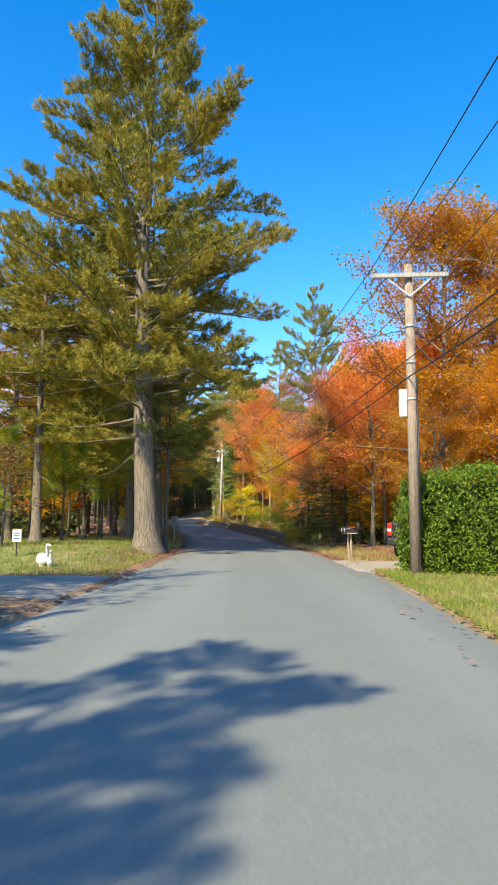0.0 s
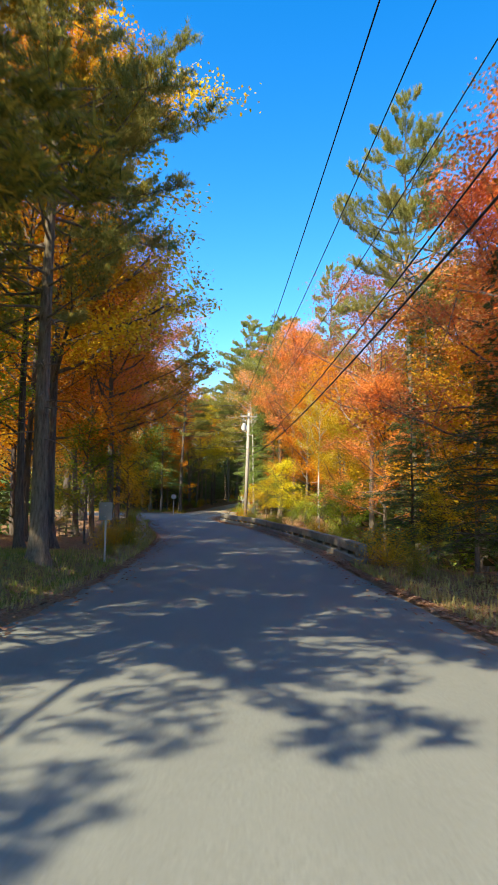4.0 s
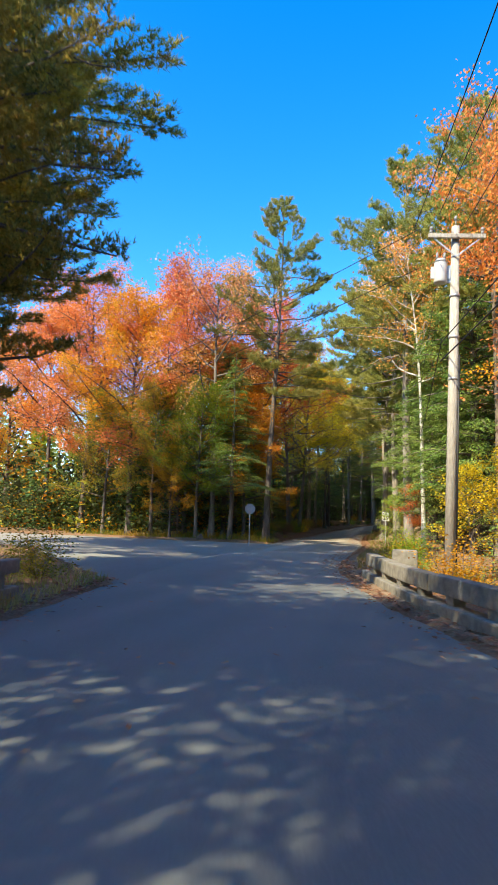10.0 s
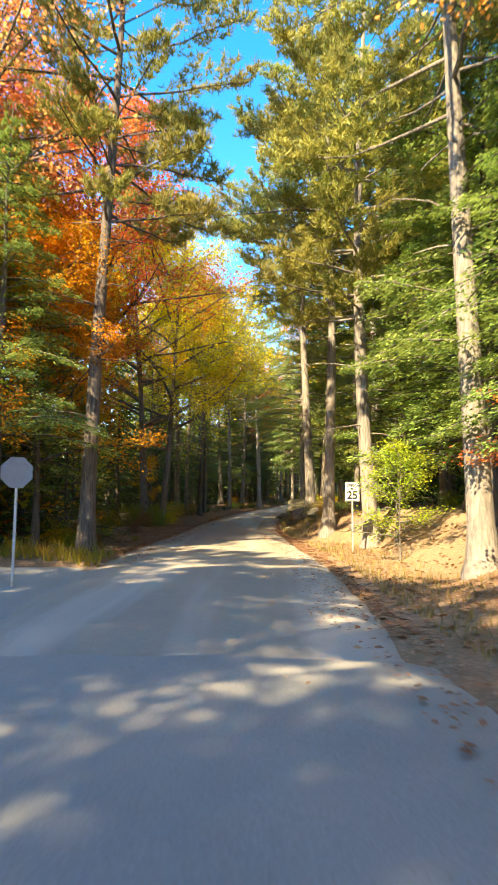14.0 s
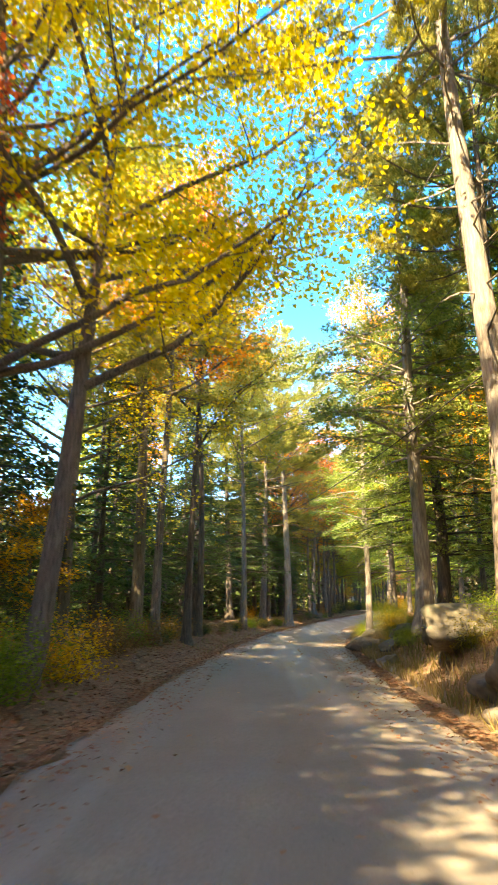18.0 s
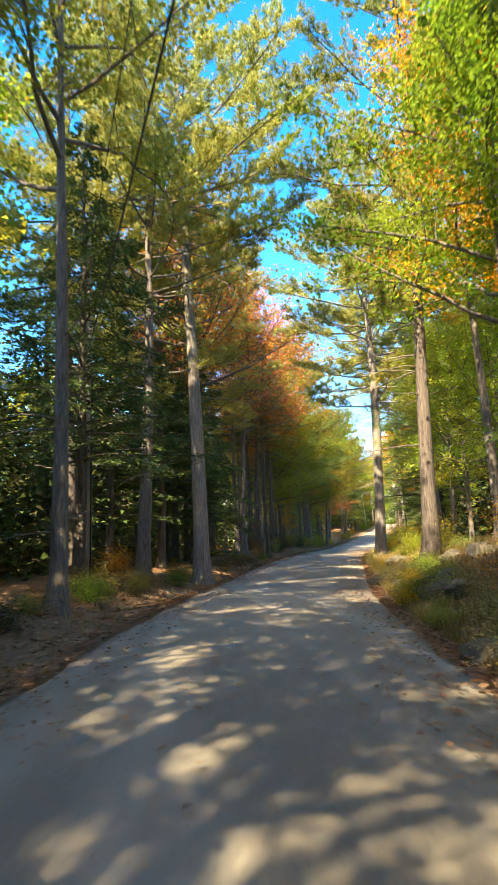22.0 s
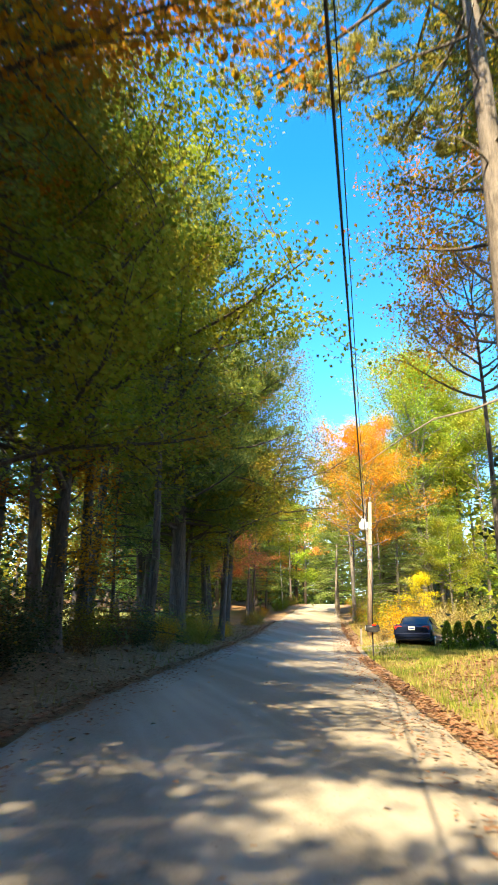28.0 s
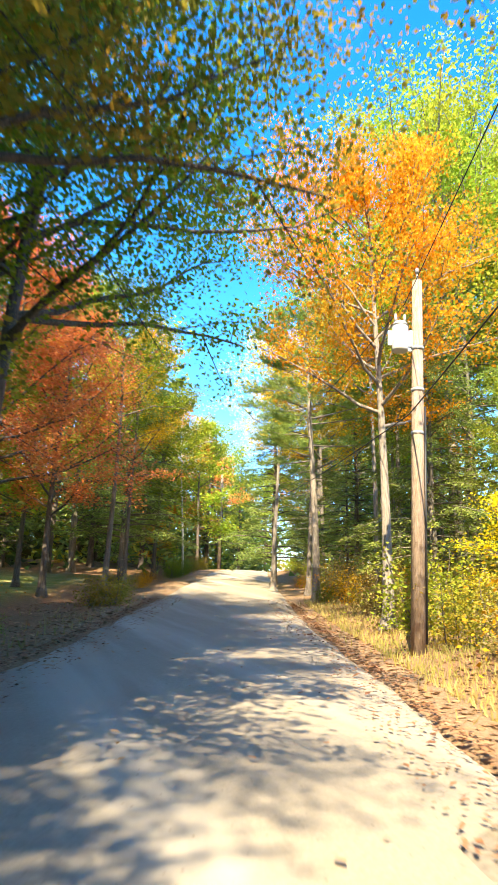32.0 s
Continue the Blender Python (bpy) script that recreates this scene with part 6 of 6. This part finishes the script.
def little_cedar(x, y, h):
    r = np.random.default_rng(int(x * 100))
    n = 900
    t = r.uniform(0, 1, n)
    a = r.uniform(0, 6.28, n)
    rad = 0.3 * np.sqrt(1 - t) * (0.8 + 0.2 * np.sin(a * 3 + t * 9)) + 0.03
    at = np.stack([np.cos(a) * rad, np.sin(a) * rad, t * h], -1)
    v, f = leaf_quads(r, at, 0.14, 0.4, 0.0, np.tile([0.0, 0, 1], (n, 1)) + r.normal(size=(n, 3)) * 0.3)
    e = thing("cedar_shrub", Matrix.Translation((x, y, ground_at(x, y))), "young upright cedar planted on the lawn", "shrub", "young cedars")
    c = new("foliage", mesh_from("foliage", v, f, LEAF["cedar"]))
    c.parent = e
    part("stem", cyl(0.03, 0.01, h * 0.9, (0, 0, -0.05), 7), BARK["dark"], e)


for i in range(5):
    little_cedar(14.2 + i * 0.85, 210.3 + i * 0.5, 1.15)


# two white goose figures and a small plaque on the lawn edge
def goose(x, y, s, turn):
    bm = bmesh.new()
    bmesh.ops.create_uvsphere(bm, u_segments=16, v_segments=10, radius=1, matrix=Matrix.Translation((0, 0, 0.22)) @ Matrix.Diagonal((0.14, 0.24, 0.2, 1)))
    neck, _ = tube([(0, -0.14, 0.28), (0, -0.2, 0.42), (0, -0.18, 0.58), (0, -0.2, 0.66), (0, -0.29, 0.66), (0, -0.36, 0.63)], [0.07, 0.045, 0.038, 0.05, 0.04, 0.01], 10)
    f = tube([(0, 0, 0)] * 6, [1] * 6, 10)[1]
    vs = [bm.verts.new(p) for p in neck]
    for q in f:
        bm.faces.new([vs[i] for i in q])
    cyl(0.1, 0.08, 0.06, (0, 0, 0), 12, bm=bm)
    for fc in bm.faces:
        fc.smooth = True
    me = bpy.data.meshes.new("goose_statue")
    bm.to_mesh(me)
    bm.free()
    me.materials.append(M_STATUE)
    o = new("goose_statue", me)
    o.matrix_world = Matrix.Translation((x, y, ground_at(x, y))) @ pose(0, 0, 0, 0, 0, turn) @ Matrix.Diagonal((s, s, s, 1))
    return tagged(o, "white stone goose figure on the lawn edge", "statue", "goose figures")


goose(-6.35, 20.3, 1.0, 60)
goose(-6.05, 20.1, 0.75, 20)
pq = thing("garden_plaque", Matrix.Translation((-7.9, 22.4, ground_at(-7.9, 22.4))) @ pose(0, 0, 0, 0, 0, 12), "small pale plaque on a dark stake", "plaque")
part("stake", box(0.04, 0.03, 0.8, (0, 0.02, 0.3), 0.005), M_BLACK, pq)
pl = part("panel", box(0.3, 0.02, 0.42, (0, 0, 0.72), 0.03), M_WHITE, pq)
for k in range(3):
    part("bar", box(0.18, 0.004, 0.035, (0, -0.013, 0.62 + 0.09 * k), 0), M_BLUE, pl)

rs = random.Random(17)
BANK_STONES = []
for k in range(26):
    y = 123.5 + k * 1.55 + rs.uniform(-0.6, 0.6)
    size = rs.uniform(0.35, 1.1)
    BANK_STONES.append((float(line_x(y) + right_edge(y)) + rs.uniform(0.7, 2.6), y, size * 1.2, size * 1.5, size * 0.75))
# stones: boulders on the banks, the white boundary stone, field walls
for i, (x, y, sx, sy, sz) in enumerate([(-7.6, 135.6, 0.8, 1.0, 0.7), (-6.7, 127.2, 1.3, 1.8, 1.0), (-5.9, 132.4, 2.6, 4.6, 1.25), (-6.2, 151.3, 0.8, 1.1, 0.6), (-6.6, 148.8, 0.6, 0.8, 0.5), (-3.6, 157.2, 0.9, 0.9, 0.6), (-18.3, 109.6, 0.5, 0.5, 0.9),
                                        (-5.4, 118.6, 0.9, 0.8, 0.6), (-3.4, 163.6, 0.9, 1.2, 0.7), (-1.9, 168.2, 0.8, 0.9, 0.6)] + BANK_STONES):
    me = bpy.data.meshes.new("boulder")
    b = stone(i + 1, sx, sy, sz)
    b.to_mesh(me)
    b.free()
    me.materials.append(M_ROCK)
    me.polygons.foreach_set("use_smooth", [True] * len(me.polygons))
    o = new("boulder", me)
    o.matrix_world = Matrix.Translation((x, y, ground_at(x, y) - sz * (0.2 if sx > 2 else 0.06))) @ pose(0, 0, 0, 0, 0, i * 70)
    tagged(o, "mossy grey granite boulder bedded in the bank", "boulder", "bank boulders")


def stone_wall(name, pts, label, h=0.6):
    e = thing(name, Matrix.Translation((pts[0][0], pts[0][1], ground_at(*pts[0]))), label, "stone wall", "field walls")
    base = Vector((pts[0][0], pts[0][1], ground_at(*pts[0])))
    rr = random.Random(3)
    protos = []
    for i in range(6):
        me = bpy.data.meshes.new("stone")
        b = stone(i + 30, 0.5, 0.42, 0.34)
        bmesh.ops.dissolve_limit(b, angle_limit=radians(9), verts=b.verts, edges=b.edges)
        b.to_mesh(me)
        b.free()
        me.materials.append(M_ROCK)
        protos.append(me)
    for (xa, ya), (xb, yb) in zip(pts[:-1], pts[1:]):
        L = math.hypot(xb - xa, yb - ya)
        for row in range(3):
            s = rr.uniform(0, 0.3)
            while s < L:
                x, y = xa + (xb - xa) * s / L + rr.uniform(-0.12, 0.12), ya + (yb - ya) * s / L + rr.uniform(-0.12, 0.12)
                o = new("stone", rr.choice(protos))
                o.parent = e
                k = rr.uniform(0.75, 1.35)
                o.matrix_local = Matrix.Translation(Vector((x, y, ground_at(x, y) + 0.1 + row * h / 3)) - base) @ pose(0, 0, 0, rr.uniform(-20, 20), rr.uniform(-20, 20), rr.uniform(0, 360)) @ Matrix.Diagonal((k, k, k, 1))
                s += 0.42 * k * (1 + row * 0.35)
    return e


stone_wall("stone_wall", [(0.2, 208), (3.4, 216), (5.4, 222)], "low tumbled field-stone wall under the trees", 0.35)
stone_wall("stone_wall", [(19.2, 213.2), (24, 214.8), (30, 217)], "low grey dry-stone wall behind the parked car", 0.6)

# ---- what lies on and grows from the ground: leaves and grass, past counting ----
def scatter(n, seed, where, name, leaf, size, label, category, blades=False, flat=3.0):
    r = np.random.default_rng(seed)
    xs, ys = where(r, n)
    keep = ~((xs - line_x(ys) < right_edge(ys) + 0.05) & (xs - line_x(ys) > left_edge(ys) - 0.05)) if name != "road_leaves" else np.ones(len(xs), bool)
    keep &= ~((xs < -9) & (np.abs(ys - side_axis(xs)) < side_half(xs)))
    xs, ys = xs[keep], ys[keep]
    m = len(xs)
    z = land(xs, ys) if name != "road_leaves" else line_z(ys) + 0.03 + 0.05 * np.clip(1 - (2 * (xs - line_x(ys) - left_edge(ys)) / (right_edge(ys) - left_edge(ys)) - 1) ** 2, 0, 1)
    at = np.stack([xs, ys, z], -1)
    if blades:
        a = r.uniform(0, 6.28, m)
        h = size * r.uniform(0.5, 1.4, m)
        wd = 0.012 + 0.02 * size
        side = np.stack([np.cos(a), np.sin(a), a * 0], -1) * wd
        tip = np.stack([r.normal(size=m) * 0.3 * h, r.normal(size=m) * 0.3 * h, h], -1)
        v = np.stack([at - side - [0, 0, 0.03], at + side - [0, 0, 0.03], at + tip], 1).reshape(-1, 3)
        f = np.arange(3 * m).reshape(m, 3)
    else:
        at[:, 2] += 0.02
        v, f = leaf_quads(r, at, size, 0.7, flat)
    return tagged(new(name, mesh_from(name, v, f, LEAF[leaf])), label, category, kind="stuff")


def verge(a, b, y0, y1, sides=(-1, 1)):
    def where(r, n):
        y = r.uniform(y0, y1, n)
        s = r.choice(sides, n)
        d = a + (b - a) * r.uniform(0, 1, n) ** 1.6
        return np.where(s > 0, line_x(y) + right_edge(y) + d, line_x(y) + left_edge(y) - d), y
    return where


def patch(x0, x1, y0, y1):
    def where(r, n):
        return r.uniform(x0, x1, n), r.uniform(y0, y1, n)
    return where


scatter(36000, 1, verge(0.0, 4.0, 100, 235), "fallen_leaves", "litter", 0.13, "brown fallen leaves along the dirt lane", "leaves")
scatter(9000, 2, verge(0.0, 2.2, 24, 92), "fallen_leaves", "litter", 0.12, "orange fallen leaves on the road verge", "leaves")
scatter(1500, 3, lambda r, n: ((lambda y: (line_x(y) + left_edge(y) + (right_edge(y) - left_edge(y)) * np.where(r.random(n) < 0.5, r.uniform(0, 0.12, n), r.uniform(0.88, 1, n)), y))(r.uniform(4, 230, n))), "road_leaves", "litter", 0.1, "scattered fallen leaves at the road edge", "leaves")
scatter(3500, 4, verge(0.1, 3.5, 0, 24), "fallen_leaves", "litter", 0.1, "fallen leaves on the lawn edge", "leaves")
scatter(30000, 5, verge(0.2, 7.0, -2, 19, (1,)), "grass", "lawn", 0.09, "mown lawn grass with dry patches", "grass", True)
scatter(26000, 6, verge(0.6, 9.0, 17, 46, (-1,)), "grass", "lawn", 0.1, "lawn grass under the great pine", "grass", True)
scatter(4500, 7, verge(0.3, 3.0, 23.2, 46, (1,)), "tall_grass", "dry", 0.17, "tall dry grass on the verge", "grass", True)
scatter(7000, 8, verge(0.3, 2.2, 36, 100, (-1,)), "tall_grass", "dry", 0.16, "dry grass on the verge", "grass", True)
scatter(2200, 9, verge(0.6, 2.6, 87, 118, (1,)), "tall_grass", "dry", 0.16, "dry grass and weeds along the bank", "grass", True)
scatter(8000, 10, patch(-32, -12, 106, 111.5), "tall_grass", "olive", 0.4, "weedy green grass at the fork", "grass", True)
scatter(2600, 11, verge(0.4, 3.4, 140, 236), "tall_grass", "dry", 0.2, "dry grass and ferns beside the lane", "grass", True)
scatter(6000, 12, verge(0.8, 4.5, 216, 236, (1,)), "tall_grass", "dry", 0.14, "tall straw-coloured grass beside the lane", "grass", True)
scatter(9000, 13, verge(2.0, 9.0, 203, 215, (1,)), "grass", "lawn", 0.12, "bright lawn grass by the driveway", "grass", True)
scatter(700, 14, lambda r, n: ((lambda y: (line_x(y) + left_edge(y) + (right_edge(y) - left_edge(y)) * r.uniform(0.05, 0.95, n), y))(r.uniform(60, 235, n))), "road_leaves", "litter", 0.09, "single fallen leaves lying on the road", "leaves")
scatter(14000, 15, verge(0.0, 5.0, 22, 47, (1,)), "fallen_leaves", "litter", 0.11, "tan fallen leaves on the verge by the mailboxes", "leaves")


def lane_edge(y0, y1, reach):
    def where(r, n):
        y = r.uniform(y0, y1, n)
        d = reach * r.uniform(0, 1, n) ** 2.2 - 0.25
        return np.where(r.random(n) < 0.5, line_x(y) + right_edge(y) - d, line_x(y) + left_edge(y) + d), y
    return where


scatter(26000, 21, lane_edge(101, 236, 1.2), "road_leaves", "litter", 0.065, "brown leaves drifted over the lane's edges", "leaves")
scatter(5000, 22, lane_edge(24, 100, 0.8), "road_leaves", "litter", 0.08, "orange leaves drifted over the road's edges", "leaves")
scatter(16000, 23, verge(0.5, 6.0, 190, 216, (1,)), "tall_grass", "lawn", 0.12, "green and straw grass on the sunny bank", "grass", True)
scatter(12000, 24, verge(0.4, 3.2, 120, 182, (1,)), "tall_grass", "dry", 0.22, "dry grass hanging over the stony bank", "grass", True)
scatter(30000, 25, verge(0.0, 3.5, 112, 200), "fallen_leaves", "litter", 0.09, "red-brown leaf litter beside the lane", "leaves")
